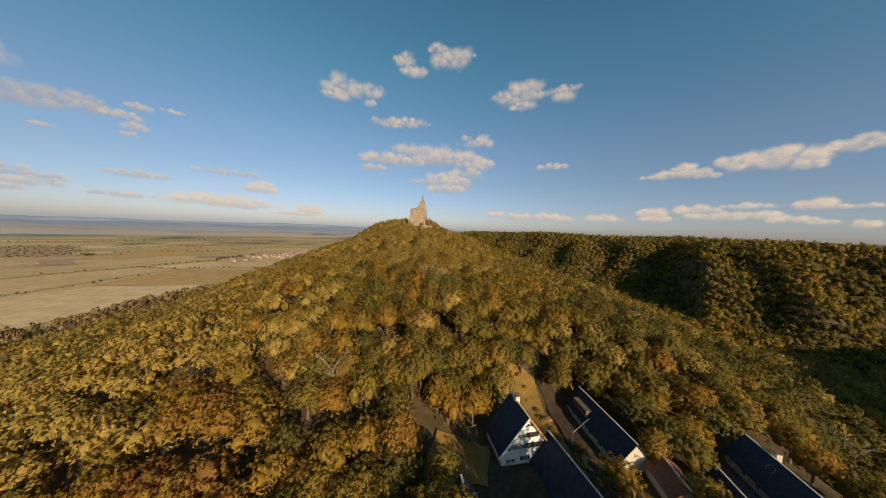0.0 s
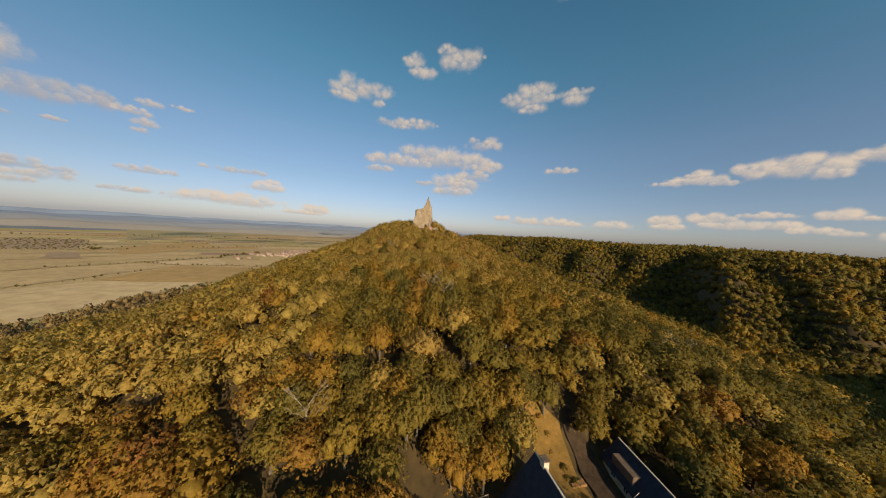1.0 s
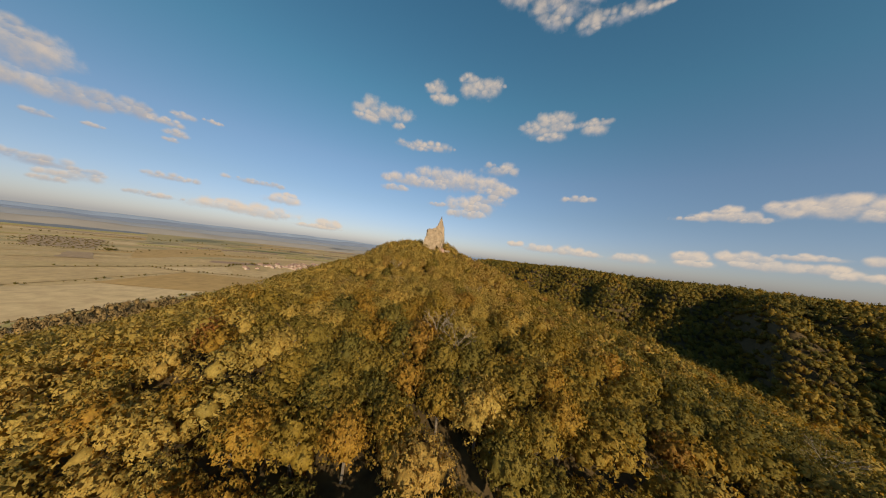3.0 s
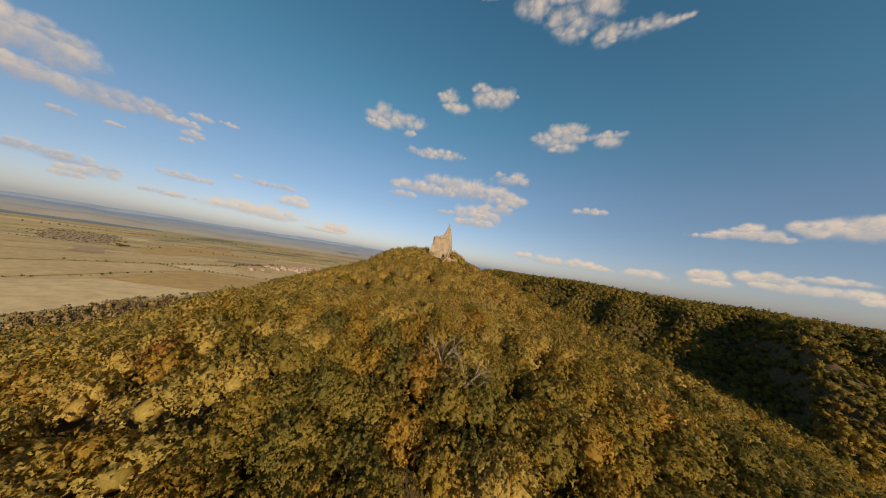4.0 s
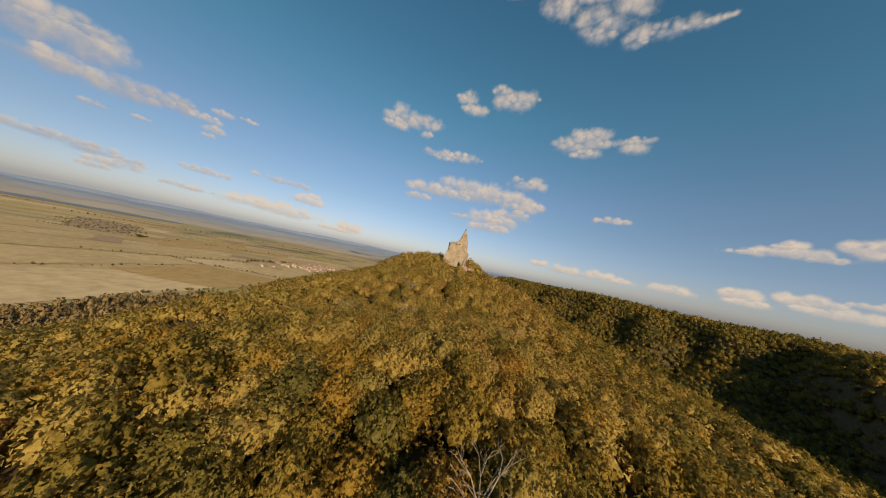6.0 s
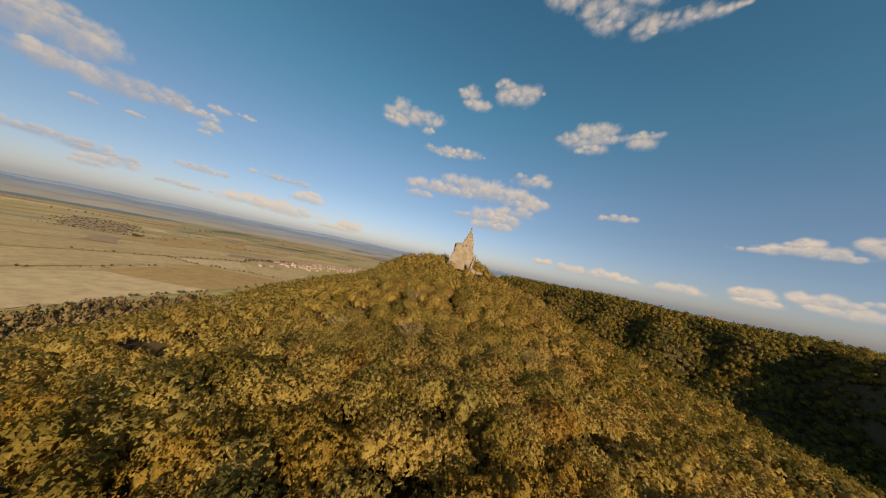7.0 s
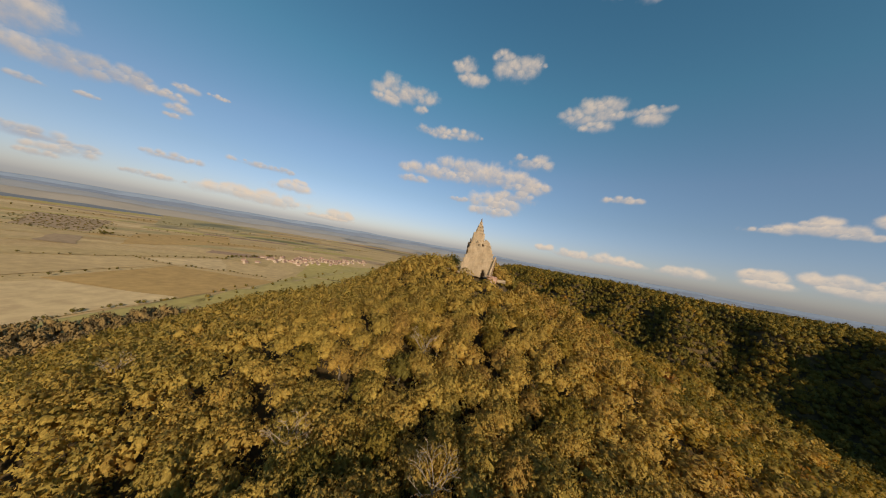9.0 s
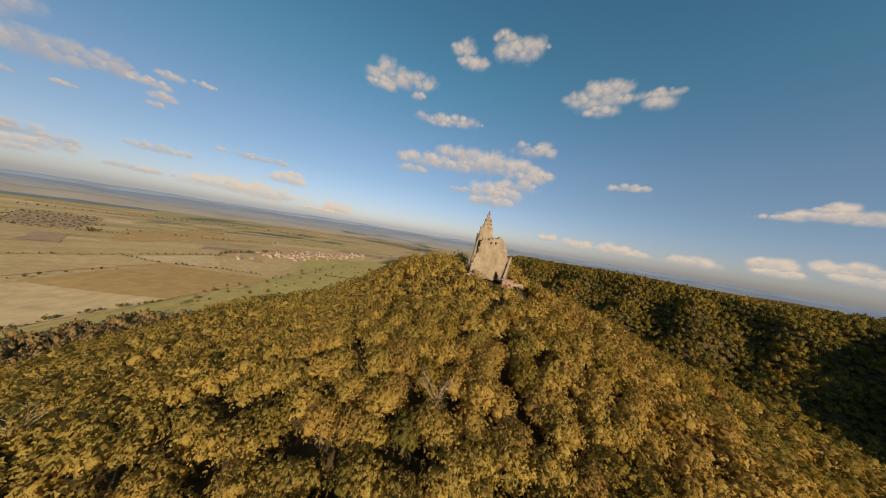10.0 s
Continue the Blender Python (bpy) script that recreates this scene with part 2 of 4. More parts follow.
def box(x0, x1, y0, y1, z0, z1, bevel=0.0):
    bm = bmesh.new()
    add_box(bm, x0, x1, y0, y1, z0, z1, bevel)
    return bm


# ---- ground: one sheet to the horizon ----
def axis(lo, hi, step, far):
    a = list(np.arange(lo, hi + step, step))
    s = step
    while a[-1] < far:
        s *= 1.16
        a.append(min(a[-1] + s, far))
    s = step
    while a[0] > -far:
        s *= 1.16
        a.insert(0, max(a[0] - s, -far))
    return np.array(a)


ax, ay = axis(-520, 760, 6, 4800), axis(-60, 900, 6, 4800)
gx, gy = np.meshgrid(ax, ay)
gz = land(gx, gy)
nx = len(ax)
idx = np.arange(nx * len(ay)).reshape(len(ay), nx)
quads = np.stack([idx[:-1, :-1], idx[:-1, 1:], idx[1:, 1:], idx[1:, :-1]], -1).reshape(-1, 4)
gm, n, l, b = material("ground_soil", 0.95)
big = noise_node(n, l, 0.004, 5)
c = ramp(n, l, big, [(0.3, (0.35, 0.24, 0.11)), (0.5, (0.44, 0.32, 0.155)), (0.7, (0.36, 0.265, 0.12))])
fl = noise_node(n, l, 0.15, 4)
c = mix(n, l, "OVERLAY", 0.4, c, ramp(n, l, fl, [(0.3, (0.3,) * 3), (0.7, (0.7,) * 3)]))
hz = n.new("ShaderNodeSeparateXYZ")
l.new(n.new("ShaderNodeNewGeometry").outputs["Position"], hz.inputs[0])
wood_floor = ramp(n, l, noise_node(n, l, 0.3, 4), [(0.3, (0.05, 0.036, 0.018)), (0.7, (0.11, 0.075, 0.03))])
wood = n.new("ShaderNodeMapRange")
wood.inputs[1].default_value, wood.inputs[2].default_value = -372, -340
l.new(hz.outputs[0], wood.inputs[0])
far_y = n.new("ShaderNodeMapRange")
far_y.inputs[1].default_value, far_y.inputs[2].default_value = 1500, 1400
l.new(hz.outputs[1], far_y.inputs[0])
both = n.new("ShaderNodeMath")
both.operation = "MULTIPLY"
l.new(wood.outputs[0], both.inputs[0])
l.new(far_y.outputs[0], both.inputs[1])
c = mix(n, l, "MIX", both.outputs[0], c, wood_floor)
l.new(c, b.inputs["Base Color"])
bump(n, l, b, fl, 0.5, 0.4)
ground = link_mesh("ground", np.stack([gx, gy, gz], -1).reshape(-1, 3), quads, gm, smooth=True)
tagged(ground, "dry autumn earth and pasture reaching from the hill to the horizon", "ground", kind="structure")


# ---- trees ----
def cube_ball(k):
    """A ball of quads, k by k on each of six sides."""
    g = np.linspace(-1, 1, k + 1)
    vs, fs = [], []
    for axis_no in range(3):
        for side in (-1, 1):
            u, v = np.meshgrid(g, g)
            p = np.zeros((k + 1, k + 1, 3))
            p[..., axis_no], p[..., (axis_no + 1) % 3], p[..., (axis_no + 2) % 3] = side, u * side, v
            i = np.arange((k + 1) ** 2).reshape(k + 1, k + 1) + sum(map(len, vs))
            fs.append(np.stack([i[:-1, :-1], i[:-1, 1:], i[1:, 1:], i[1:, :-1]], -1).reshape(-1, 4))
            vs.append(p.reshape(-1, 3))
    v = np.concatenate(vs)
    return v / np.linalg.norm(v, axis=1, keepdims=True), np.concatenate(fs)


def welded(k):
    """The same ball with shared corners; k = 0: the rounder one of twelve faces."""
    if k == 0:
        v = [(x_, y_, z_) for x_ in (-1, 1) for y_ in (-1, 1) for z_ in (-1, 1)] + [(2, 0, 0), (-2, 0, 0), (0, 2, 0), (0, -2, 0), (0, 0, 2), (0, 0, -2)]
        v = np.array(v, float)
        f = []
        for i in range(8, 14):
            for j in range(i + 1, 14):
                if np.dot(v[i], v[j]) == 0:
                    p, q_ = [c_ for c_ in range(8) if np.dot(v[c_], v[i]) > 0 and np.dot(v[c_], v[j]) > 0]
                    face = [i, p, j, q_]
                    nrm = np.cross(v[p] - v[i], v[j] - v[p])
                    f.append(face if np.dot(nrm, v[i] + v[j]) > 0 else face[::-1])
        return v / np.array([1.9] * 8 + [2.0] * 6)[:, None], np.array(f)
    v, f = cube_ball(k)
    keys, inv = np.unique(np.round(v, 4), axis=0, return_inverse=True)
    return keys, inv.ravel()[f]


def crown_arrays(seed, lobes, clumps, clump, sprays, size, core=0.5, lift=0.0, puffy=0.75):
    """A crown of radius about 1 and base at 0: dark lobes inside, and over them ragged clumps of leaf sprays.
    The sprays take the light as the soft surface of their clump does."""
    r = np.random.RandomState(seed)
    ring = np.arange(lobes) * 2.39996 + r.uniform(0, 6.28)
    out = 0.52 * np.sqrt(np.arange(lobes) / max(lobes - 1, 1)) * r.uniform(0.8, 1.15, lobes)
    cen = np.stack([out * np.cos(ring), out * np.sin(ring), 1.0 - 0.85 * out ** 1.5 + r.normal(0, 0.06, lobes)], -1)
    wide = 0.54 * r.uniform(0.88, 1.15, lobes)
    vs, fs, ns, base = [], [], [], 0
    cv, cf = welded(0)
    for c0, w in zip(cen, wide):
        vs.append(cv * (w * core) * r.uniform(0.8, 1.2, (len(cv), 1)) + c0)
        ns.append(cv)
        fs.append(np.concatenate([cf[:, :3], cf[:, [0, 2, 3]]]) + base)
        base += len(cv)
    per = np.maximum(2, np.round(clumps * wide ** 2 / (wide ** 2).sum())).astype(int)
    which = np.repeat(np.arange(lobes), per)
    clumps = len(which)
    order_ = np.concatenate([np.arange(k) for k in per])
    share = (order_ + 0.5) / per[which]
    up = 1 - 1.35 * share
    turn = order_ * 2.39996 + r.uniform(0, 6.28, lobes)[which]
    d = np.stack([np.cos(turn) * np.sqrt(1 - up ** 2), np.sin(turn) * np.sqrt(1 - up ** 2), up], -1) + r.normal(0, 0.16, (clumps, 3))
    d /= np.linalg.norm(d, axis=1, keepdims=True)
    mid = cen[which] + d * (wide[which] * r.uniform(0.72, 1.0, clumps))[:, None]
    own = clump * r.uniform(0.65, 1.35, clumps)
    m = clumps * sprays
    e = np.repeat(d, sprays, 0) * 0.8 + r.normal(0, 0.7, (m, 3)) + (0, 0, 0.35)
    e /= np.linalg.norm(e, axis=1, keepdims=True)
    at = np.repeat(mid, sprays, 0) + e * (np.repeat(own, sprays) * r.uniform(0.7, 1.12, m))[:, None]
    nrm = e + r.normal(0, 0.4, (m, 3))
    nrm /= np.linalg.norm(nrm, axis=1, keepdims=True)
    u = np.cross(nrm, r.normal(0, 1, (m, 3)))
    u /= np.linalg.norm(u, axis=1, keepdims=True)
    w = np.cross(nrm, u)
    s = size * r.uniform(0.55, 1.3, m)[:, None]
    q = np.stack([at - u * s - w * s * r.uniform(0.3, 0.9, (m, 1)), at + u * s - w * s * r.uniform(0.0, 0.7, (m, 1)) + nrm * s * 0.3, at + u * s * r.uniform(-0.6, 0.6, (m, 1)) + w * s], 1)
    whole = at - np.array((0, 0, 0.55))
    whole /= np.linalg.norm(whole, axis=1, keepdims=True)
    soft = (puffy - 0.1) * e + 0.25 * np.repeat(d, sprays, 0) + (1.15 - puffy) * whole + 0.08 * nrm + np.array((0, 0, lift))
    soft /= np.linalg.norm(soft, axis=1, keepdims=True)
    vs.append(q.reshape(-1, 3))
    ns.append(np.repeat(soft, 3, 0))
    fs.append(np.arange(m * 3).reshape(-1, 3) + base)
    n_ = np.concatenate(ns)
    return np.concatenate(vs), np.concatenate(fs), n_ / np.linalg.norm(n_, axis=1, keepdims=True)


def joined_crowns(name, kinds, x, y, z, r, h, tint, seed, mat):
    """One mesh of many crowns at the given places."""
    rs = np.random.RandomState(seed)
    vs, fs, ts, ns, base = [], [], [], [], 0
    for i in range(len(x)):
        v, f, nv = kinds[rs.randint(len(kinds))]
        a = rs.uniform(0, 6.28)
        ca, sa = math.cos(a), math.sin(a)
        p = np.empty((len(v), 3), np.float32)
        p[:, 0], p[:, 1], p[:, 2] = (v[:, 0] * ca - v[:, 1] * sa) * r[i] + x[i], (v[:, 0] * sa + v[:, 1] * ca) * r[i] + y[i], v[:, 2] * h[i] + z[i]
        vs.append(p)
        fs.append(f + base)
        o = np.empty((len(v), 3), np.float32)
        o[:, 0], o[:, 1], o[:, 2] = nv[:, 0] * ca - nv[:, 1] * sa, nv[:, 0] * sa + nv[:, 1] * ca, nv[:, 2]
        ns.append(o)
        ts.append(np.full(len(v), tint[i], np.float32))
        base += len(v)
    return link_mesh(name, np.concatenate(vs), np.concatenate(fs), mat, tint=np.concatenate(ts), normals=np.concatenate(ns))


def scatter(x0, x1, y0, y1, step, seed):
    r = np.random.RandomState(seed)
    x, y = np.meshgrid(np.arange(x0, x1, step), np.arange(y0, y1, step))
    x, y = x + (np.arange(x.shape[0]) % 2)[:, None] * step / 2, y
    return (x + r.uniform(-0.42, 0.42, x.shape) * step).ravel(), (y + r.uniform(-0.42, 0.42, x.shape) * step).ravel(), r


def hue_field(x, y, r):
    """Patches of green, gold and rust through the wood; paler tints take over higher up and to the left, darker ones to
    the right, in place of light.
    """
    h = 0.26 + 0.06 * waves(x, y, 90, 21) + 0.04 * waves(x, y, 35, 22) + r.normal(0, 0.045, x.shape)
    # east darkens the right slope's leaves in place of the shade there
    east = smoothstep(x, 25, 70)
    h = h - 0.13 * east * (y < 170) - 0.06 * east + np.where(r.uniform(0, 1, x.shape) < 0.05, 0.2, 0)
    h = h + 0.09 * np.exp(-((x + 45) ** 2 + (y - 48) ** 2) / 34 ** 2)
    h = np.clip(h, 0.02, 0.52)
    # upper and west slopes get paler leaves, their brightness painted in
    bright_tint = r.uniform(0, 1, x.shape) < 0.05 + 0.80 * smoothstep(y, 110, 190) * (1 - 0.75 * east) + 0.7 * np.exp(-((x + 62) ** 2 + (y - 92) ** 2) / 24 ** 2)
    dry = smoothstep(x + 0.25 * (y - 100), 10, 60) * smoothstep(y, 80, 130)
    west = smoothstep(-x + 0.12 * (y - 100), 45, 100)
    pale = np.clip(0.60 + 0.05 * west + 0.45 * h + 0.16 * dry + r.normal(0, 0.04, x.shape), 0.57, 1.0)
    return np.where(bright_tint | (r.uniform(0, 1, x.shape) < 0.85 * west), pale, h)


def open_ground(x, y):
    """Where no tree of the wood stands: yards, lawn, the summit."""
    yard = (x > 5) & (x < 31) & (y > 29) & (y < 62)
    lane = (x > 28) & (x < 46) & (y > 29) & (y < 70)
    row = (x > 48) & (x < 76) & (y > 18) & (y < 60) & (x - 66 - (50 - y) * 0.18 > -12) & (x - 66 - (50 - y) * 0.18 < 6.5)
    lawn = (x > -4) & (x < 12) & (y > 40) & (y < 62)
    path = (np.abs(x - (31 - (y - 60) * 0.35)) < 4) & (y > 58) & (y < 72)
    tower = (np.abs(x + 33) < 14) & (y > 303) & (y < 412)
    tower |= (x > -34) & (x < -3) & (y > 297) & (y < 322)
    return yard | lane | row | lawn | path | tower


x, y, r = scatter(-330, 270, 4, 440, 6.9, 11)
keep = (land(x, y) < hill_canopy(x, y) - 3) & (hill_canopy(x, y) > -58) & ~open_ground(x, y) & ((y < 372) | (np.abs(x + 33) > 26))
# unseen trees before the yard, added so that they shade it
keep |= (y < 28) & (np.abs(x) < 90)
keep &= (y < 395) | (x > 20) | (x < -90)
x, y = x[keep], y[keep]
# distance from the middle line of the slope below the flight
along = np.clip(((x + 4) * -0.24 + (y - 62) * 0.97), 0, 165)
off = np.hypot(x + 4 + 0.24 * along, y - 62 - 0.97 * along) + 200 * (y < 34)
off = np.minimum(off, np.hypot(x - 72, y - 72) * 0.8 + 22 + 200 * (y < 34))
order = np.argsort(off)
hero, near, second = (np.zeros(len(x), bool) for k in range(3))
hero[order[:265]], near[order[265:640]], second[order[640:1560]] = True, True, True
z = land(x, y)
rad = r.uniform(4.3, 6.2, len(x))
tall = r.uniform(5.2, 6.8, len(x))
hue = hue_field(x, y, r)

# the trees of the slope that the camera passes nearest
crown_meshes, trunk_meshes = [], []
for k in range(14):
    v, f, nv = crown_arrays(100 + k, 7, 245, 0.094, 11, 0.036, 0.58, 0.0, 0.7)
    ob = link_mesh("crown", v, f, leaf_tree if k < 8 else leaf_brightened, normals=nv)
    crown_meshes.append(ob.data)
    bpy.data.objects.remove(ob)


def limb(bm, a, b2, r0, r1, sides=6):
    a, b2 = Vector(a), Vector(b2)
    d = b2 - a
    m = Matrix.Translation((a + b2) / 2) @ d.to_track_quat("Z", "Y").to_matrix().to_4x4()
    bmesh.ops.create_cone(bm, cap_ends=sides > 4, segments=sides, radius1=r0, radius2=r1, depth=d.length, matrix=m)


def trunk_bm(seed, tall_to=1.0):
    r = random.Random(seed)
    bm = bmesh.new()
    limb(bm, (0, 0, -0.15), (0.02, 0.01, 0.5), 0.07, 0.05)
    for k in range(4):
        a = k * 1.57 + r.uniform(-0.4, 0.4)
        p = (0.25 * math.cos(a), 0.25 * math.sin(a), 0.85 + r.uniform(-0.1, 0.2))
        limb(bm, (0.02, 0.01, 0.42), p, 0.035, 0.02, 4)
        limb(bm, p, (0.55 * math.cos(a + 0.3), 0.55 * math.sin(a + 0.3), 1.2 + r.uniform(-0.1, 0.3)), 0.02, 0.008, 4)
    return bm


for k in range(3):
    me = bpy.data.meshes.new("trunk")
    t = trunk_bm(k)
    t.to_mesh(me)
    t.free()
    me.materials.append(bark)
    trunk_meshes.append(me)

for i in np.where(hero)[0]:
    ob = empty("tree", pose(x[i], y[i], z[i] - 0.3, 0, 0, r.uniform(0, 360)),
               "broad tree in pale autumn leaf, brightened as if lit, on the wooded slope" if hue[i] > 0.55 else "broad tree in golden autumn leaf on the wooded slope", "tree", "trees of the wooded slope")
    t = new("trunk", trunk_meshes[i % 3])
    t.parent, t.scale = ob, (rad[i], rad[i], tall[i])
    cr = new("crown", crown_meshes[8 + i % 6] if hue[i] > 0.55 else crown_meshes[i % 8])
    cr.parent, cr.scale, cr.location = ob, (rad[i] * 1.06, rad[i] * 1.06, tall[i] * 1.12), (0, 0, 0.12 * tall[i])

for m, lobes, count, clump, sprays, size in ((near, 5, 115, 0.125, 9, 0.054), (second, 4, 54, 0.175, 6, 0.082)):
    kinds = [crown_arrays(200 + k, lobes, count, clump, sprays, size, 0.54, 0.1, 0.6) for k in range(14)]
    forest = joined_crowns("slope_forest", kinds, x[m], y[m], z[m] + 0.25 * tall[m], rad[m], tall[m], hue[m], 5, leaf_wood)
    tagged(forest, "dense deciduous forest in olive and gold autumn colour on the slope", "forest", kind="stuff")
kinds = [crown_arrays(240 + k, 2, 22, 0.26, 6, 0.110, 0.74, 0.35, 0.35) for k in range(14)]
m = ~(hero | near | second)
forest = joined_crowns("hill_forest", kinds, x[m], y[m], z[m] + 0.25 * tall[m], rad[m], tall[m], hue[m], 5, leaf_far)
tagged(forest, "dense deciduous forest in olive and gold autumn colour covering the hill", "forest", kind="stuff")

# the far ridge and the valley wood
x, y, r = scatter(-30, 1050, 60, 1300, 6.9, 12)
s, q = 0.67 * x + 0.74 * y, 0.74 * x - 0.67 * y
keep = (hill_canopy(x, y) <= -58) & (s < 900) & (q > -800) & (q < 640) & (x < 900)
x, y = x[keep], y[keep]
rad = r.uniform(3.9, 5.6, len(x))
hue = np.clip(0.17 + 0.07 * waves(x, y, 140, 31) + r.normal(0, 0.06, x.shape), 0.0, 0.45)
kinds = [crown_arrays(300 + k, 1, 9, 0.36, 4, 0.22, 1.1) for k in range(10)]
far_wood = joined_crowns("ridge_forest", kinds, x, y, land(x, y) + 1, rad, rad * 1.0 * r.uniform(0.7, 1.4, len(x)), hue, 6, leaf_far)
tagged(far_wood, "autumn forest over the distant ridge and its shaded valley", "forest", kind="stuff")

# the wood at the foot of the hill, towards the fields
def wood_edge(y):
    return -368 + 6 * np.sin(y / 17) + 30 * smoothstep(y, 330, 480) + 60 * smoothstep(y, 440, 620)


x, y, r = scatter(-400, -40, 20, 640, 6.8, 13)
keep = (hill_canopy(x, y) <= -58) & (x > wood_edge(y)) & (y < 400 + 0.5 * (x + 330))
x, y = x[keep], y[keep]
rad = r.uniform(3.2, 5.0, len(x))
hue = np.clip(r.normal(0.24, 0.06, x.shape), 0.05, 0.50)
kinds = [crown_arrays(400 + k, 2, 16, 0.30, 5, 0.15, 0.9, 0.35, 0.35) for k in range(8)]
rim = x < wood_edge(y) + (78 + 12 * np.sin(y / 31)) * smoothstep(y, 110, 190) * (1 - smoothstep(y, 400, 470))
for m, mat, kind_label in ((rim, thin_leaf, "brown half-bare wood along the edge of the fields"), (~rim, leaf_far, "olive autumn wood along the foot of the hill")):
    foot = joined_crowns("foot_forest", kinds, x[m], y[m], land(x[m], y[m]) + 1.0, rad[m], rad[m] * (1.8 if mat == thin_leaf else 1.25), hue[m], 7, mat)
    tagged(foot, kind_label, "forest", kind="stuff")


# ---- the ruin on the summit ----
def ruin_block(mask, x0, z0, cell, y0, depth, seed, jig=0.22):
    """A rough wall of stones: cells of a plan in x and z, each with front and back, the edges left ragged."""
    rs = np.random.RandomState(seed)
    nz, nx_ = mask.shape
    vid, verts, faces = {}, [], []

    def vert(i, j, k):
        if (i, j, k) not in vid:
            jit = rs.normal(0, jig, 3) * (1 if j else 0.4)
            bulge = 0.12 * math.sin(i * 0.7 + j * 0.33) + 0.15 * math.sin(j * 0.9 - i * 0.4)
            y = y0 + (depth if k else 0) + (bulge if not k else 0) + 0.05 * j
            vid[i, j, k] = len(verts)
            verts.append((x0 + i * cell + jit[0], y + jit[1] * 0.35, z0 + j * cell + jit[2]))
        return vid[i, j, k]

    def at(j, i):
        return 0 <= j < nz and 0 <= i < nx_ and mask[j, i]
    for j in range(nz):
        for i in range(nx_):
            if not mask[j, i]:
                continue
            faces.append((vert(i, j, 0), vert(i + 1, j, 0), vert(i + 1, j + 1, 0), vert(i, j + 1, 0)))
            faces.append((vert(i + 1, j, 1), vert(i, j, 1), vert(i, j + 1, 1), vert(i + 1, j + 1, 1)))
            for dj, di, p, q_ in ((0, -1, (i, j), (i, j + 1)), (0, 1, (i + 1, j + 1), (i + 1, j)), (1, 0, (i, j + 1), (i + 1, j + 1)), (-1, 0, (i + 1, j), (i, j))):
                if not at(j + dj, i + di):
                    faces.append((vert(*p, 0), vert(*q_, 0), vert(*q_, 1), vert(*p, 1)))
    return verts, faces


def ruin_front():
    """The broad broken building before the tower, with a few window holes."""
    root = empty("ruined_castle_wall", pose(-32, 315, 43.5), "broad broken castle wall of pale sandstone with small window holes", "ruin")
    cell, nxc, nzc = 0.8, 26, 36
    mask = np.zeros((nzc, nxc), bool)
    for i in range(nxc):
        x = -10.4 + (i + 0.5) * cell
        top = np.interp(x, (-10.4, -9.0, -7.2, -6, -2, 0.5, 3.4, 5.0, 6.8, 8.2, 9.6, 10.4), (6.0, 12.0, 19.0, 22.2, 22.8, 23.8, 24.8, 23.4, 20.4, 16.6, 12.0, 4.0))
        top += 0.3 * math.sin(i * 2.1) + 0.3 * math.sin(i * 5.3)
        for j in range(nzc):
            mask[j, i] = (j + 0.5) * cell < top
    for i, j, w, hh in ((11, 25, 1, 1), (14, 25, 1, 2)):
        mask[j:j + hh, i:i + w] = False
    for j in range(0, 6):
        mask[j, 17:17 + (3 if j < 4 else 2)] = False
    v, f = ruin_block(mask, -10.4, 0.0, cell, 0.0, 8.5, 2)
    link_mesh("wall_block", v, f, ruin_stone, root)
    # added backing in dark stone, so the openings look unlit inside
    part("dark_backing", box(-8.6, 7.0, 4.5, 6.5, 0, 21.5), dark_stone, root, "added dark backing that keeps the window holes dark")
    bm = bmesh.new()
    limb(bm, (8.6, -1.2, 2.5), (10.6, 0.6, 14.6), 0.9, 0.6)
    part("buttress", bm, ruin_stone, root, "slanting stone buttress")
    bm = bmesh.new()
    limb(bm, (9.5, -1.4, 2.0), (11.3, 0.4, 13.4), 0.45, 0.35)
    part("buttress", bm, dark_stone, root, "dark slanting beam beside the wall")
    mk = np.zeros((6, 9), bool)
    for i in range(9):
        mk[:int(5 - 0.45 * i + (i % 3) * 0.5), i] = True
    v, f = ruin_block(mk[:, ::-1], -13.5, 0.0, 0.9, -3.0, 2.2, 5)
    link_mesh("wall_stub", v, f, ruin_stone, root)
    return root


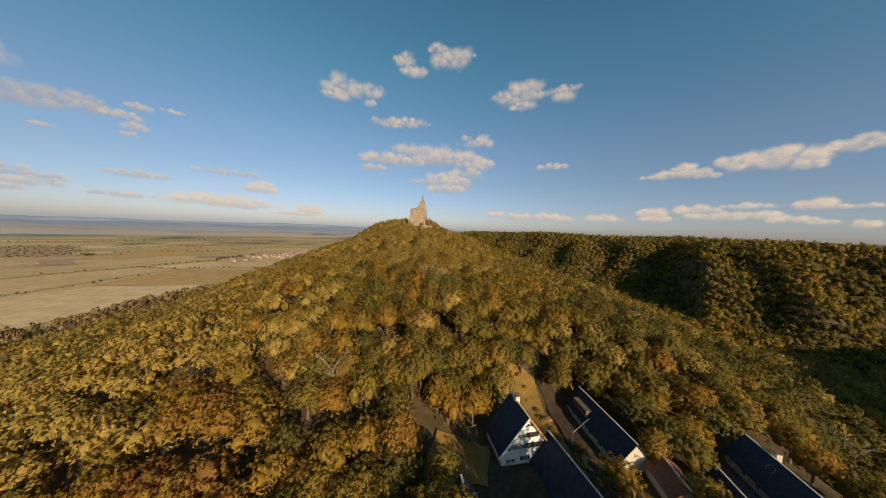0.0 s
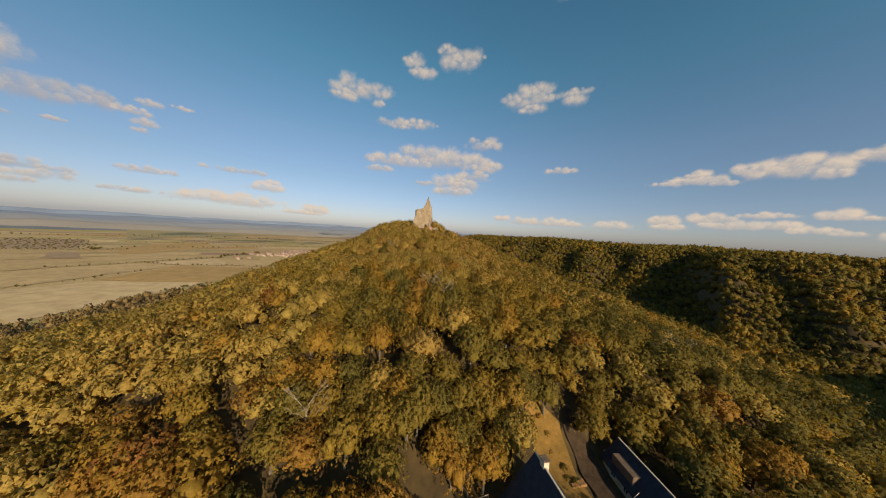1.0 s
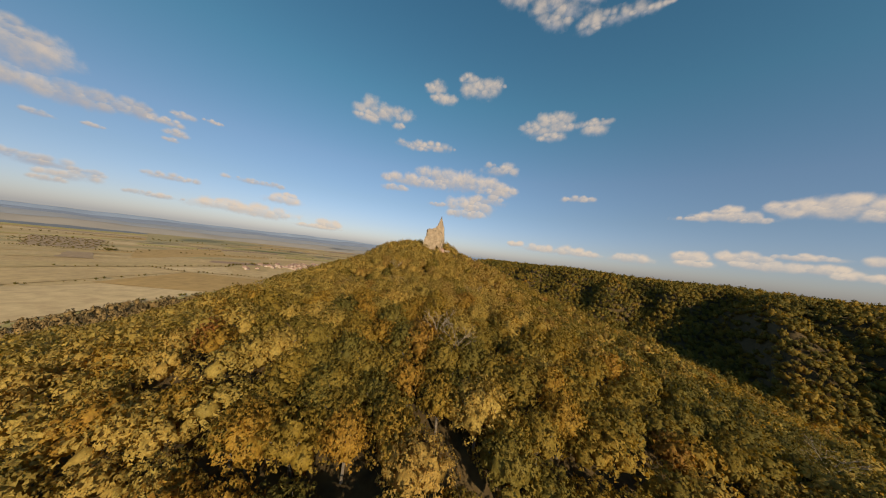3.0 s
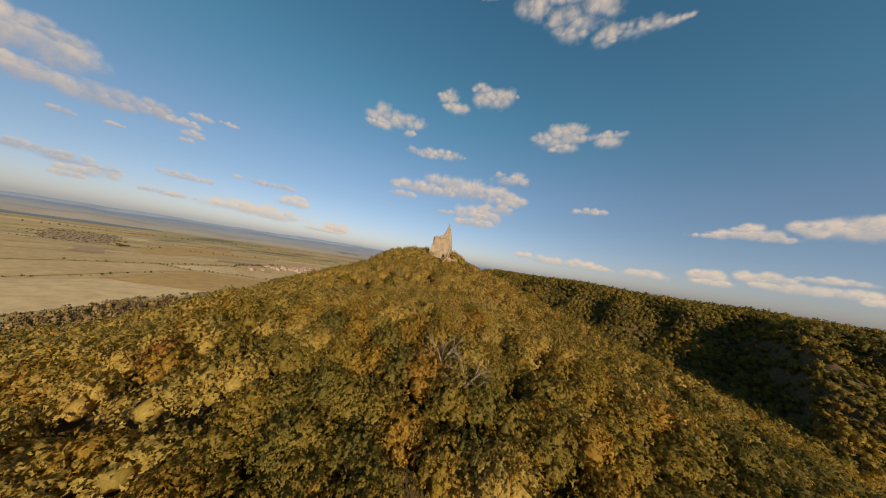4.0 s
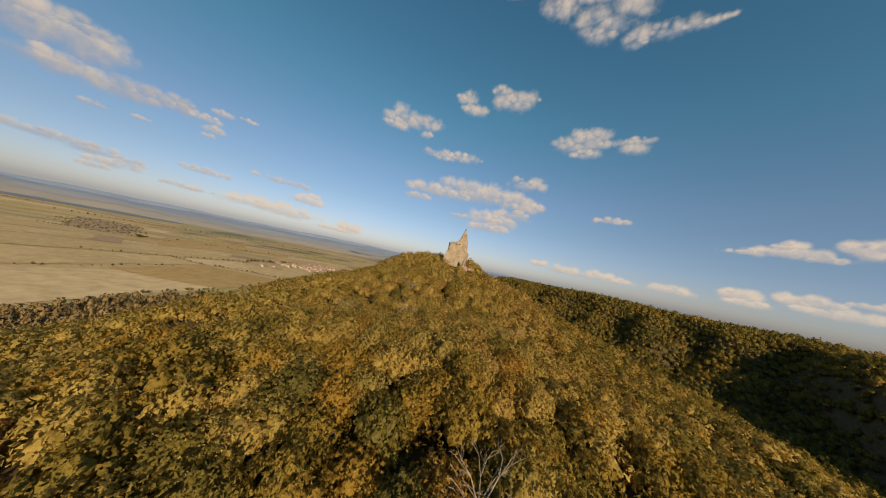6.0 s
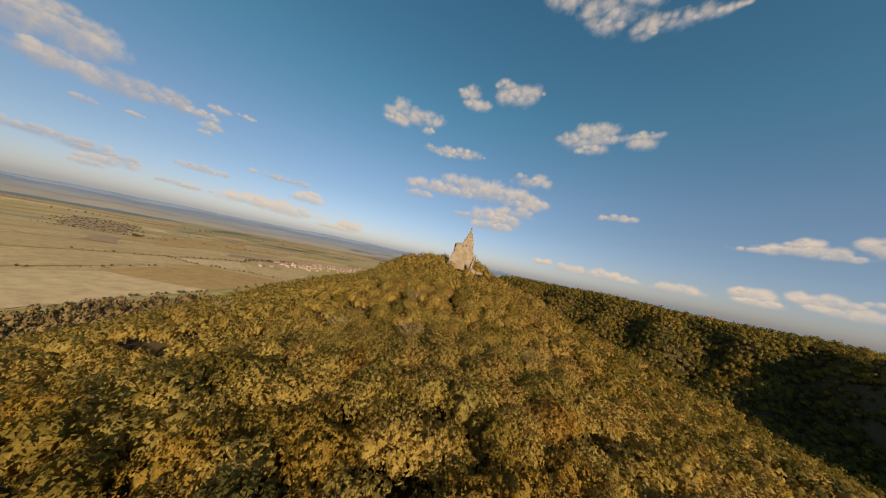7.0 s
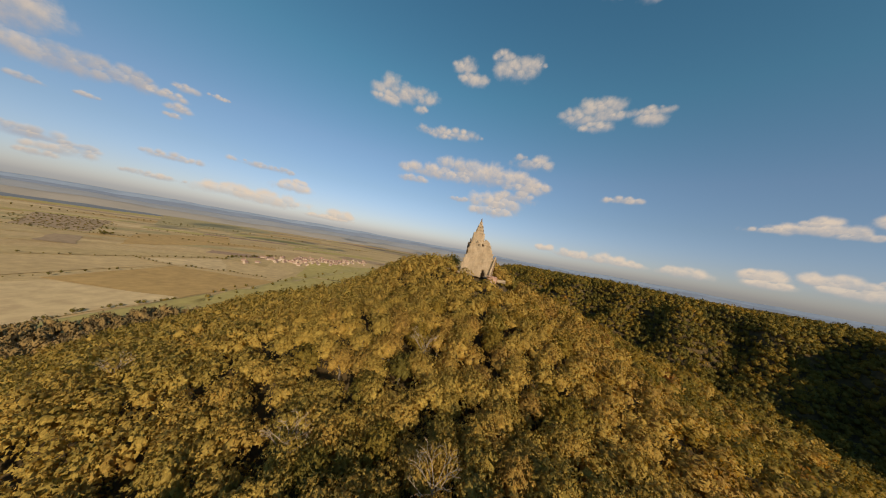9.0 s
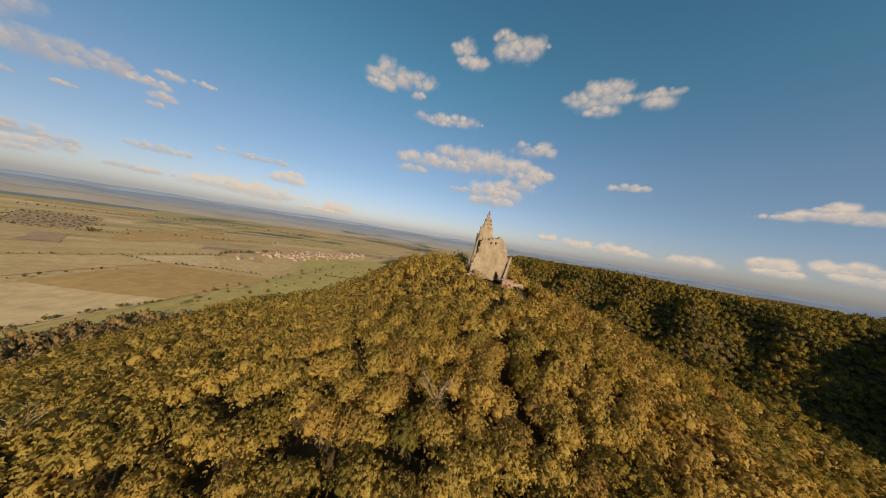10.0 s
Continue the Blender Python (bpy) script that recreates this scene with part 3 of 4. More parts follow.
def ruin_tower():
    """The tapered tower behind, with a stepped crown and a finial."""
    root = empty("stone_tower", pose(-33.2, 400, 43.0), "tapered sandstone tower with a stepped pointed crown", "tower")
    k = 6
    levels = [(0, 9.6), (8, 8.6), (16, 7.5), (24, 6.4), (33, 5.3)]
    verts, faces, per = [], [], 4 * k
    rs = random.Random(7)
    steps = 40
    for j in range(steps + 1):
        z = 33.0 * j / steps
        hw = np.interp(z, [p for p, _ in levels], [q_ for _, q_ in levels])
        for side in range(4):
            for i in range(k):
                u = -1 + 2 * i / k
                px, py = ((u, -1), (1, u), (-u, 1), (-1, -u))[side]
                o = 1 + rs.uniform(-0.02, 0.02)
                verts.append((px * hw * o, py * hw * o, z + rs.uniform(-0.15, 0.15)))
    for j in range(steps):
        for i in range(per):
            faces.append((j * per + i, j * per + (i + 1) % per, (j + 1) * per + (i + 1) % per, (j + 1) * per + i))
    link_mesh("shaft", verts, faces, ruin_stone, root)
    bm = bmesh.new()
    for k_ in range(26):
        a_ = rs.uniform(0, 6.28)
        px_, py_ = 4.6 * max(-1, min(1, 1.4 * math.cos(a_))), 4.6 * max(-1, min(1, 1.4 * math.sin(a_)))
        w_ = rs.uniform(0.4, 1.0)
        add_box(bm, px_ - w_, px_ + w_, py_ - w_, py_ + w_, 32.2, 33.0 + rs.uniform(0.1, 1.5), 0.12)
    part("parapet", bm, ruin_stone, root, "broken stone parapet")
    bm = bmesh.new()
    for hx0, hx1, hy_, z0_, z1_ in ((-3.5, 4.2, 3.8, 32.6, 36.2), (-2.7, 3.3, 3.0, 36.0, 39.6), (-2.0, 2.4, 2.2, 39.4, 42.6), (-1.2, 1.6, 1.4, 42.4, 45.2)):
        add_box(bm, hx0, hx1, -hy_, hy_, z0_, z1_, 0.45)
    part("crown", bm, ruin_stone, root, "stepped stone crown")
    for px, py, pz in ((-2.9, -3.1, 36.1), (3.5, -3.1, 36.1), (-2.1, 2.1, 39.5), (-4.4, -4.4, 33.0), (2.6, -2.3, 39.5)):
        bm = bmesh.new()
        bmesh.ops.create_cone(bm, cap_ends=True, segments=6, radius1=0.7, radius2=0.2, depth=2.0, matrix=Matrix.Translation((px, py, pz + 0.9)))
        part("pinnacle", bm, dark_stone, root)
    bm = bmesh.new()
    bmesh.ops.create_cone(bm, cap_ends=True, segments=8, radius1=0.9, radius2=0.45, depth=2.2, matrix=Matrix.Translation((0.3, 0, 46.2)))
    bmesh.ops.create_uvsphere(bm, u_segments=8, v_segments=6, radius=0.6, matrix=Matrix.Translation((0.3, 0, 47.6)))
    bmesh.ops.create_cone(bm, cap_ends=True, segments=5, radius1=0.22, radius2=0.05, depth=1.4, matrix=Matrix.Translation((0.3, 0, 48.6)))
    part("finial", bm, dark_stone, root, "dark pointed finial")
    # added dark box: shade of the tower's left face put into stone colour
    part("shadowed_face", box(-7.6, -6.4, -5.0, 3.0, 12, 28, 0.3), dark_stone, root, "dark strip painting the shade on the tower's flank")
    return root


ruin_front()
ruin_tower()
gate = empty("gate_hut", pose(-22.5, 309, 42.8), "small pinkish stone hut at the foot of the ruin", "hut")
part("wall", box(-2.2, 3.4, -1.6, 2.4, -1, 3.0, 0.12), pink_stone, gate)
part("roof", box(-2.5, 3.7, -1.9, 2.7, 2.95, 3.35, 0.12), pink_stone, gate)
tagged(link_mesh("low_wall", *ruin_block(np.ones((2, 6), bool), -18.6, 43.0, 0.9, 310, 1.2, 9), ruin_stone), "low broken stone wall along the summit path", "wall")


# ---- buildings ----
def gable_body(w, l, eave, ridge, base=-1.5):
    bm = bmesh.new()
    prof = [(-w / 2, base), (w / 2, base), (w / 2, eave), (0, ridge), (-w / 2, eave)]
    a = [bm.verts.new((px, -l / 2, pz)) for px, pz in prof]
    c = [bm.verts.new((px, l / 2, pz)) for px, pz in prof]
    bm.faces.new(a)
    bm.faces.new(c[::-1])
    for i in range(5):
        j = (i + 1) % 5
        bm.faces.new((a[j], a[i], c[i], c[j]))
    bmesh.ops.recalc_face_normals(bm, faces=bm.faces[:])
    return bm


def roof_side(w, l, eave, ridge, side, over=0.5, thick=0.22):
    bm = bmesh.new()
    slope = (ridge - eave) / (w / 2)
    x1, z1 = (w / 2 + over) * side, eave - over * slope
    y0, y1 = -l / 2 - over, l / 2 + over
    lo = [(0, y0, ridge + 0.02), (x1, y0, z1 + 0.02), (x1, y1, z1 + 0.02), (0, y1, ridge + 0.02)]
    a = [bm.verts.new(p) for p in lo]
    c = [bm.verts.new((p[0], p[1], p[2] + thick)) for p in lo]
    bm.faces.new(a)
    bm.faces.new(c[::-1])
    for i in range(4):
        j = (i + 1) % 4
        bm.faces.new((a[j], a[i], c[i], c[j]))
    bmesh.ops.recalc_face_normals(bm, faces=bm.faces[:])
    return bm


def window(parent, x, z, y, w, h, axis_x=True):
    """A window in a wall: frame proud of it and a dark pane; it faces -y, or -x."""
    m = Matrix() if axis_x else Matrix.Rotation(-math.pi / 2, 4, "Z")
    bm = bmesh.new()
    for bx in ((-w / 2 - 0.08, -w / 2, -h / 2, h / 2), (w / 2, w / 2 + 0.08, -h / 2, h / 2), (-w / 2 - 0.08, w / 2 + 0.08, h / 2, h / 2 + 0.08), (-w / 2 - 0.1, w / 2 + 0.1, -h / 2 - 0.1, -h / 2), (-0.04, 0.04, -h / 2, h / 2)):
        add_box(bm, bx[0], bx[1], -0.09, 0.05, bx[2], bx[3])
    ob = part("window", bm, white_wall, parent)
    part("pane", box(-w / 2, w / 2, -0.03, 0.02, -h / 2, h / 2), pane_glass, ob)
    ob.matrix_local = (Matrix.Translation((x, y, z)) if axis_x else Matrix.Translation((x, y, z))) @ m
    return ob


def house(name, label, cx, cy, cz, yaw, w, l, eave, ridge, wall_mat, roof_mat, chimney=None, category="house"):
    root = empty(name, pose(cx, cy, cz, 0, 0, yaw), label, category)
    part("wall", gable_body(w, l, eave, ridge), wall_mat, root)
    for side in (-1, 1):
        part("roof", roof_side(w, l, eave, ridge, side), roof_mat, root, "dark slate roof slope" if roof_mat == slate else "")
    part("ridge_cap", box(-0.16, 0.16, -l / 2 - 0.5, l / 2 + 0.5, ridge + 0.15, ridge + 0.32, 0.05), cream_wall, root, "pale ridge capping")
    if chimney:
        ch = part("chimney", box(chimney[0] - 0.5, chimney[0] + 0.5, chimney[1] - 0.6, chimney[1] + 0.6, eave, ridge + chimney[2], 0.05), cream_wall, root, "pale rendered chimney")
        part("chimney_cap", box(chimney[0] - 0.6, chimney[0] + 0.6, chimney[1] - 0.7, chimney[1] + 0.7, ridge + chimney[2], ridge + chimney[2] + 0.15), dark_stone, ch)
    return root


h = house("half_timbered_house", "white house with steep slate roof and dark timbered gable bands", 18.5, 54.3, -6.3, 12, 11.0, 7.6, 3.0, 10.2, white_wall, slate, (0.2, 1.7, 1.2))
GY = -3.8


def gable_half(z):
    return 5.75 * min(1.0, (10.2 - z) / 7.2)


for z0, z1, x0, x1 in ((3.5, 4.6, -0.6, 4.6), (3.5, 4.6, -4.6, -1.2), (5.8, 6.9, -0.3, 2.7), (8.2, 8.9, -0.9, 1.1)):
    bm = bmesh.new()
    a0, a1, c0, c1 = max(x0, -gable_half(z0) + 0.15), min(x1, gable_half(z0) - 0.15), max(x0, -gable_half(z1) + 0.15), min(x1, gable_half(z1) - 0.15)
    lo = [bm.verts.new((px, GY - 0.06, pz)) for px, pz in ((a0, z0), (a1, z0), (c1, z1), (c0, z1))]
    hi_ = [bm.verts.new((v.co.x, GY + 0.02, v.co.z)) for v in lo]
    bm.faces.new(lo)
    for i in range(4):
        bm.faces.new((lo[(i + 1) % 4], lo[i], hi_[i], hi_[(i + 1) % 4]))
    bmesh.ops.recalc_face_normals(bm, faces=bm.faces[:])
    part("boarding", bm, dark_boards, h, "dark timber boarding band")
for wx, wz, ww, wh in ((-4.0, 1.2, 0.7, 0.8), (-3.0, 1.2, 0.7, 0.8), (-0.9, 1.5, 1.0, 1.0), (0.3, 1.5, 1.0, 1.0), (-3.2, 4.05, 0.7, 0.8), (-2.0, 4.05, 0.7, 0.8), (-0.9, 4.05, 0.7, 0.8), (-1.6, 6.3, 0.6, 0.8), (-0.7, 6.3, 0.6, 0.8), (0.1, 8.6, 0.5, 0.5)):
    window(h, wx, wz, GY - 0.07, ww, wh)
part("door", box(2.0, 2.9, GY - 0.08, GY + 0.02, -0.2, 1.9, 0.02), dark_boards, h, "dark wooden door")
for side in (-1, 1):
    bm = bmesh.new()
    p, q_ = Vector((0, GY - 0.55, 10.3)), Vector((side * 6.3, GY - 0.55, 2.45))
    d = q_ - p
    m = Matrix.Translation((p + q_) / 2) @ Matrix.Rotation(math.atan2(-d.z, d.x), 4, "Y")
    add_box(bm, -d.length / 2, d.length / 2, -0.06, 0.06, -0.2, 0.2, 0, m)
    part("bargeboard", bm, timber if side > 0 else white_wall, h, "weathered timber bargeboard")
part("porch_roof", box(5.8, 7.8, -3.0, 0.4, 1.8, 2.0, 0.03), timber, h, "orange-lit timber lean-to roof")

lb = house("long_barn", "long low barn with dark slate roof and pale wall", 26.9, 41.2, -7.0, 13, 8, 22, 1.7, 6.6, white_wall, slate)
for k in range(6):
    window(lb, -4.06, 0.9, -9 + k * 3.4, 0.9, 0.7, False)
for k, (px, py) in enumerate(((-1.6, -4), (-2.2, -6.5), (-1.2, -7.5))):
    zz = 6.6 - 1.225 * abs(px) + 0.25
    part("roof_vent", box(px - 0.25, px + 0.25, py - 0.25, py + 0.25, zz - 0.2, zz + 0.35, 0.05), cream_wall, lb, "small pale roof vent")
cb = house("cream_barn", "long barn with slate roof and cream gable wall", 40.6, 59.3, -6.5, 5.5, 6.6, 18.6, 2.4, 6.0, cream_wall, slate)
part("dormer", box(-3.0, -1.3, 2.0, 7.5, 2.9, 4.7, 0.08), brown_wall, cb, "long brown dormer strip on the roof")
for k in range(5):
    window(cb, -3.36, 1.2, -7.0 + k * 3.3, 1.0, 1.0, False)
window(cb, 0.3, 3.4, -9.36, 0.5, 0.7)
house("red_shed", "low shed with a rusty brown roof beside the barn", 46.2, 46.2, -6.8, -8, 5.4, 7.4, 2.4, 4.2, cream_wall, red_roof, None, "shed")
rh = house("row_house", "long pale green house with slate roof along the lane", 66.4, 42.1, -7.8, -12.5, 6.8, 24, 2.8, 6.7, green_wall, slate, (1.0, 7, 0.9))
for k in range(8):
    window(rh, -3.46, 1.5, -10.5 + k * 3.0, 0.8, 1.0, False)
bm = bmesh.new()
bmesh.ops.create_cone(bm, cap_ends=False, segments=20, radius1=0.75, radius2=0.75, depth=0.12)
rg = part("roof_hoop", bm, cream_wall, rh, "pale round hoop lying on the slates")
rg.matrix_local = Matrix.Translation((-1.5, 5.0, 5.36)) @ Matrix.Rotation(-0.853, 4, "Y")
house("lane_shed", "narrow slate-roofed shed beside the lane", 54.5, 39.0, -7.5, -12, 4.5, 18, 1.9, 4.3, brown_wall, slate, None, "shed")
ch = house("corner_house", "small slate-roofed house at the edge of the lawn", 6.0, 36.5, -6.4, 10, 5.5, 11, 2.4, 5.2, brown_wall, slate)
part("lean_to", box(-1.8, 1.4, 9.4, 11.4, -1, 2.0, 0.05), cream_wall, cb, "small pale annexe at the barn end")

# ---- yard, lawn, lane ----


def patch(name, label, category, mat, corners, lift, kind="structure"):
    n_ = 26
    u, v = np.meshgrid(np.linspace(0, 1, n_), np.linspace(0, 1, n_))
    w4 = ((1 - u) * (1 - v), u * (1 - v), u * v, (1 - u) * v)
    fx, fy = (sum(w * c[k] for w, c in zip(w4, corners)) for k in (0, 1))
    fx, fy = fx + 0.5 * waves(fx, fy, 9, 4), fy + 0.5 * waves(fx, fy, 8, 6)
    i = np.arange(n_ * n_).reshape(n_, n_)
    f = np.stack([i[:-1, :-1], i[:-1, 1:], i[1:, 1:], i[1:, :-1]], -1).reshape(-1, 4)
    return tagged(link_mesh(name, np.stack([fx, fy, land(fx, fy) + lift], -1).reshape(-1, 3), f, mat, smooth=True), label, category, kind=kind)


patch("lawn", "sunlit brown-gold autumn lawn beside the house", "lawn", lawn_grass, ((-3, 43), (11, 45), (12, 54), (1, 56)), 0.40)
patch("lawn", "grassy bank between the house and the lane", "lawn", lawn_grass, ((24, 55), (31, 48), (29, 74), (20, 82)), 0.42)
patch("yard", "worn brown paved yard before the house", "yard", gravel, ((8, 32), (22, 32), (22, 49), (11, 47.5)), 0.44)
patch("lane", "narrow gravel lane between the barns", "lane", gravel, ((31, 22), (36, 22), (36, 60), (31, 60)), 0.46)
patch("lane", "narrow gravel lane climbing into the wood", "lane", gravel, ((31, 60), (36, 60), (33.5, 78), (30.5, 78)), 0.48)
patch("road", "dark asphalt lane along the row of houses", "road", asphalt, ((56, 18), (64, 18), (62, 62), (58, 62)), 0.44)


def yard_tree(tx, ty, rr, hh, k, label, group="trees round the houses"):
    ob = empty("tree", pose(tx, ty, float(land(tx, ty)) - 0.2, 0, 0, k * 47), label, "tree", group)
    t_ = new("trunk", trunk_meshes[k % 3])
    t_.parent, t_.scale = ob, (rr, rr, hh)
    c_ = new("crown", crown_meshes[k % 8])
    c_.parent, c_.scale, c_.location = ob, (rr, rr, hh), (0, 0, 0.15 * hh)


# the first five stand out of view, added to shade yard and gable
for k, (tx, ty, rr, hh) in enumerate(((12, 22.5, 4.4, 6.5), (18.5, 23, 4.8, 9.0), (25, 22.5, 5.2, 12.0), (31.5, 23, 5.2, 12.0), (38, 25, 5.0, 11.0), (1.8, 44.8, 3.6, 4.8), (1.3, 39.8, 3.8, 5.0), (9.0, 59.5, 4.4, 6.4), (3.2, 62.5, 4.6, 6.2), (56.7, 55.0, 4.6, 6.0), (81.9, 55.6, 4.6, 6.0), (51, 54, 4.6, 6.0), (53.5, 50, 4.0, 5.4), (46.5, 51.5, 3.6, 5.0), (34.4, 43.8, 3.9, 5.0), (48.5, 42.0, 4.0, 4.6), (51.5, 60, 4.8, 6.0), (17, 69, 4.4, 5.8), (25.5, 75, 4.6, 6.2), (-2, 38.5, 4.0, 5.2), (0.5, 60.5, 4.4, 5.6), (6, 65, 4.4, 6.0), (12.5, 64, 4.0, 5.8), (-6, 62, 5.0, 6.6), (-1, 67, 5.0, 6.6), (5, 71, 5.0, 6.6), (11, 70, 4.6, 6.4), (-9, 56, 4.8, 6.2), (-7, 49, 4.6, 6.0), (19, 75, 4.8, 6.4), (3, 58.5, 4.2, 5.6),
                                      (-8, 42, 4.4, 5.6), (37.5, 75, 4.4, 5.6), (44, 70, 4.6, 5.8), (79, 50, 4.2, 5.2), (80, 42, 4.6, 5.4), (76, 34, 4.2, 5.0), (76, 62, 5.0, 6.0), (50, 38, 3.6, 4.6), (58, 66, 4.6, 5.8), (66, 66, 4.6, 5.8))):
    yard_tree(tx, ty, rr, hh, k, "broad autumn tree standing beside the houses")


for k, (tx, ty, rr, hh) in enumerate(((-27.5, 304, 3.2, 2.8), (-21, 302, 3.4, 3.0), (-15, 304.5, 3.2, 2.8), (-10, 309, 3.4, 3.2), (-5, 316, 3.6, 3.4), (-39, 306, 3.4, 3.0), (-45, 311, 3.6, 3.6), (-33, 300, 3.4, 3.0), (-18, 320, 3.2, 3.0),
                                      (-12, 326, 3.6, 3.6), (-47, 322, 3.8, 4.2))):
    yard_tree(tx, ty, rr, hh, k, "low autumn tree at the foot of the ruin", "trees below the ruin")


bush_meshes = []
for k in range(4):
    v, f, nv = crown_arrays(160 + k, 5, 30, 0.22, 22, 0.075)
    ob = link_mesh("foliage", v, f, leaf_tree, normals=nv)
    bush_meshes.append(ob.data)
    bpy.data.objects.remove(ob)


def bush(bx, by, rr, k):
    ob = empty("bush", pose(bx, by, float(land(bx, by)) - 0.1, 0, 0, k * 63), "rounded garden bush on the bank beside the lane", "bush", "bushes on the bank")
    c_ = new("foliage", bush_meshes[k % 4])
    c_.parent, c_.scale, c_.location = ob, (rr, rr, rr * 0.7), (0, 0, -0.1 * rr)


bush_rs = random.Random(12)
for k in range(22):
    v_ = bush_rs.uniform(0, 1)
    bush(30.2 - 5.5 * v_ + bush_rs.uniform(-1.2, 1.2), 50 + 27 * v_, bush_rs.uniform(0.6, 1.3), k)
bush(33.0, 54.0, 1.7, 3)


def swing():
    root = empty("swing_frame", pose(8.4, 56.8, float(land(8.4, 56.8)), 0, 0, 25), "pale wooden swing frame on the lawn", "swing")
    for sx in (-1.3, 1.3):
        for sy in (-0.9, 0.9):
            bm = bmesh.new()
            limb(bm, (sx, sy, -0.1), (sx, 0, 2.3), 0.07, 0.06)
            part("leg", bm, dead_wood, root)
    bm = bmesh.new()
    limb(bm, (-1.5, 0, 2.3), (1.5, 0, 2.3), 0.07, 0.07)
    part("crossbar", bm, dead_wood, root)


swing()


def timber_stack(tx, ty, yaw):
    root = empty("timber_stack", pose(tx, ty, float(land(tx, ty)) + 0.25, 0, 0, yaw), "stack of orange sawn timber beside the lane", "timber")
    rs = random.Random(int(tx))
    for k in range(9):
        bm = box(-1.6, 1.6, -0.16, 0.16, 0, 0.16, 0.02)
        o = part("board", bm, timber, root)
        o.matrix_local = pose(rs.uniform(-0.2, 0.2), (k % 3 - 1) * 0.36, 0.17 * (k // 3), 0, 0, rs.uniform(-6, 6))


timber_stack(32.2, 51.5, 60)
timber_stack(28.6, 63.0, 20)
fp = empty("garden_fence", pose(4.5, 60.0, float(land(4.5, 60.0)), 0, 0, -58), "low weathered plank fence along the lawn", "fence")
for k in range(8):
    part("post", box(k * 1.4 - 0.06, k * 1.4 + 0.06, -0.06, 0.06, -0.2, 1.1, 0.01), dead_wood, fp)
for zz in (0.35, 0.8):
    part("rail", box(0, 9.8, 0.06, 0.12, zz, zz + 0.14, 0.01), dead_wood, fp)
cable = bpy.data.curves.new("cable", "CURVE")
cable.dimensions, cable.bevel_depth = "3D", 0.03
sp = cable.splines.new("BEZIER")
sp.bezier_points.add(1)
for pnt, co in zip(sp.bezier_points, ((31.5, 55.5, -3.0), (36.3, 58.0, -1.6))):
    pnt.co, pnt.handle_left_type, pnt.handle_right_type = co, "AUTO", "AUTO"
cable.materials.append(cream_wall)
tagged(new("overhead_cable", cable), "pale cable hung across the lane to the barn", "cable")
pp = empty("cable_post", pose(31.5, 55.5, float(land(31.5, 55.5))), "thin wooden post carrying a cable", "post")
bm = bmesh.new()
limb(bm, (0, 0, -0.3), (0, 0, 3.4), 0.06, 0.05)
part("pole", bm, bark, pp)
wb = empty("garden_shed", pose(46.2, 39.6, float(land(46.2, 39.6)), 0, 0, 20), "small white garden shed under the trees", "shed")
part("wall", box(-1.1, 1.1, -0.9, 0.9, -0.2, 2.0, 0.03), white_wall, wb)
part("roof", box(-1.3, 1.3, -1.1, 1.1, 2.0, 2.15, 0.03), red_roof, wb)
window(wb, 0, 1.2, -0.95, 0.7, 0.6)


# ---- bare trees among the leafy ones ----
def dead_mesh(seed):
    r_ = random.Random(seed)
    bm = bmesh.new()
    limb(bm, (0, 0, -1), (0.2, 0.1, 7), 0.26, 0.14)
    for k in range(9):
        a = k * 2.4 + r_.uniform(-0.5, 0.5)
        z_ = 4.5 + k * 0.35
        o = r_.uniform(1.2, 2.4)
        p = (o * math.cos(a), o * math.sin(a), z_ + 2.4)
        limb(bm, (0.15, 0.08, z_), p, 0.09, 0.05)
        for j in range(3):
            b_ = a + r_.uniform(-0.9, 0.9)
            q_ = (p[0] + 1.1 * math.cos(b_), p[1] + 1.1 * math.sin(b_), p[2] + r_.uniform(0.6, 1.6))
            limb(bm, p, q_, 0.04, 0.026, 4)
            for i in range(2):
                c_ = b_ + r_.uniform(-1.3, 1.3)
                e_ = (q_[0] + 0.8 * math.cos(c_), q_[1] + 0.8 * math.sin(c_), q_[2] + r_.uniform(0.1, 0.9))
                limb(bm, q_, e_, 0.028, 0.016, 3)
                for h_ in range(2):
                    c_ += r_.uniform(-1, 1)
                    limb(bm, e_, (e_[0] + 0.6 * math.cos(c_), e_[1] + 0.6 * math.sin(c_), e_[2] + r_.uniform(0.1, 0.6)), 0.018, 0.01, 3)
    me = bpy.data.meshes.new("bough")
    bm.to_mesh(me)
    bm.free()
    me.materials.append(dead_wood)
    return me


edge_rs = random.Random(14)
DEAD_AT = ((118, 70), (-1, 104), (-6, 110), (82, 104), (7, 192), (-141, 216), (-36, 188), (-66, 194), (-46, 225), (-27, 64))
dead_meshes = [dead_mesh(k) for k in range(3)]
for k in range(95):
    v_ = edge_rs.uniform(150, 430)
    DEAD_AT += ((float(wood_edge(v_)) + edge_rs.uniform(4, 70), v_),)
for k, (dx, dy) in enumerate(DEAD_AT):
    ob = empty("bare_tree", pose(dx, dy, float(land(dx, dy)), 0, 0, k * 77), "pale leafless tree among the autumn crowns", "tree", "bare trees of the slope")
    br_ = new("bough", dead_meshes[k % 3])
    br_.parent, br_.scale = ob, (1.15,) * 3 if k < 10 else (0.9,) * 3

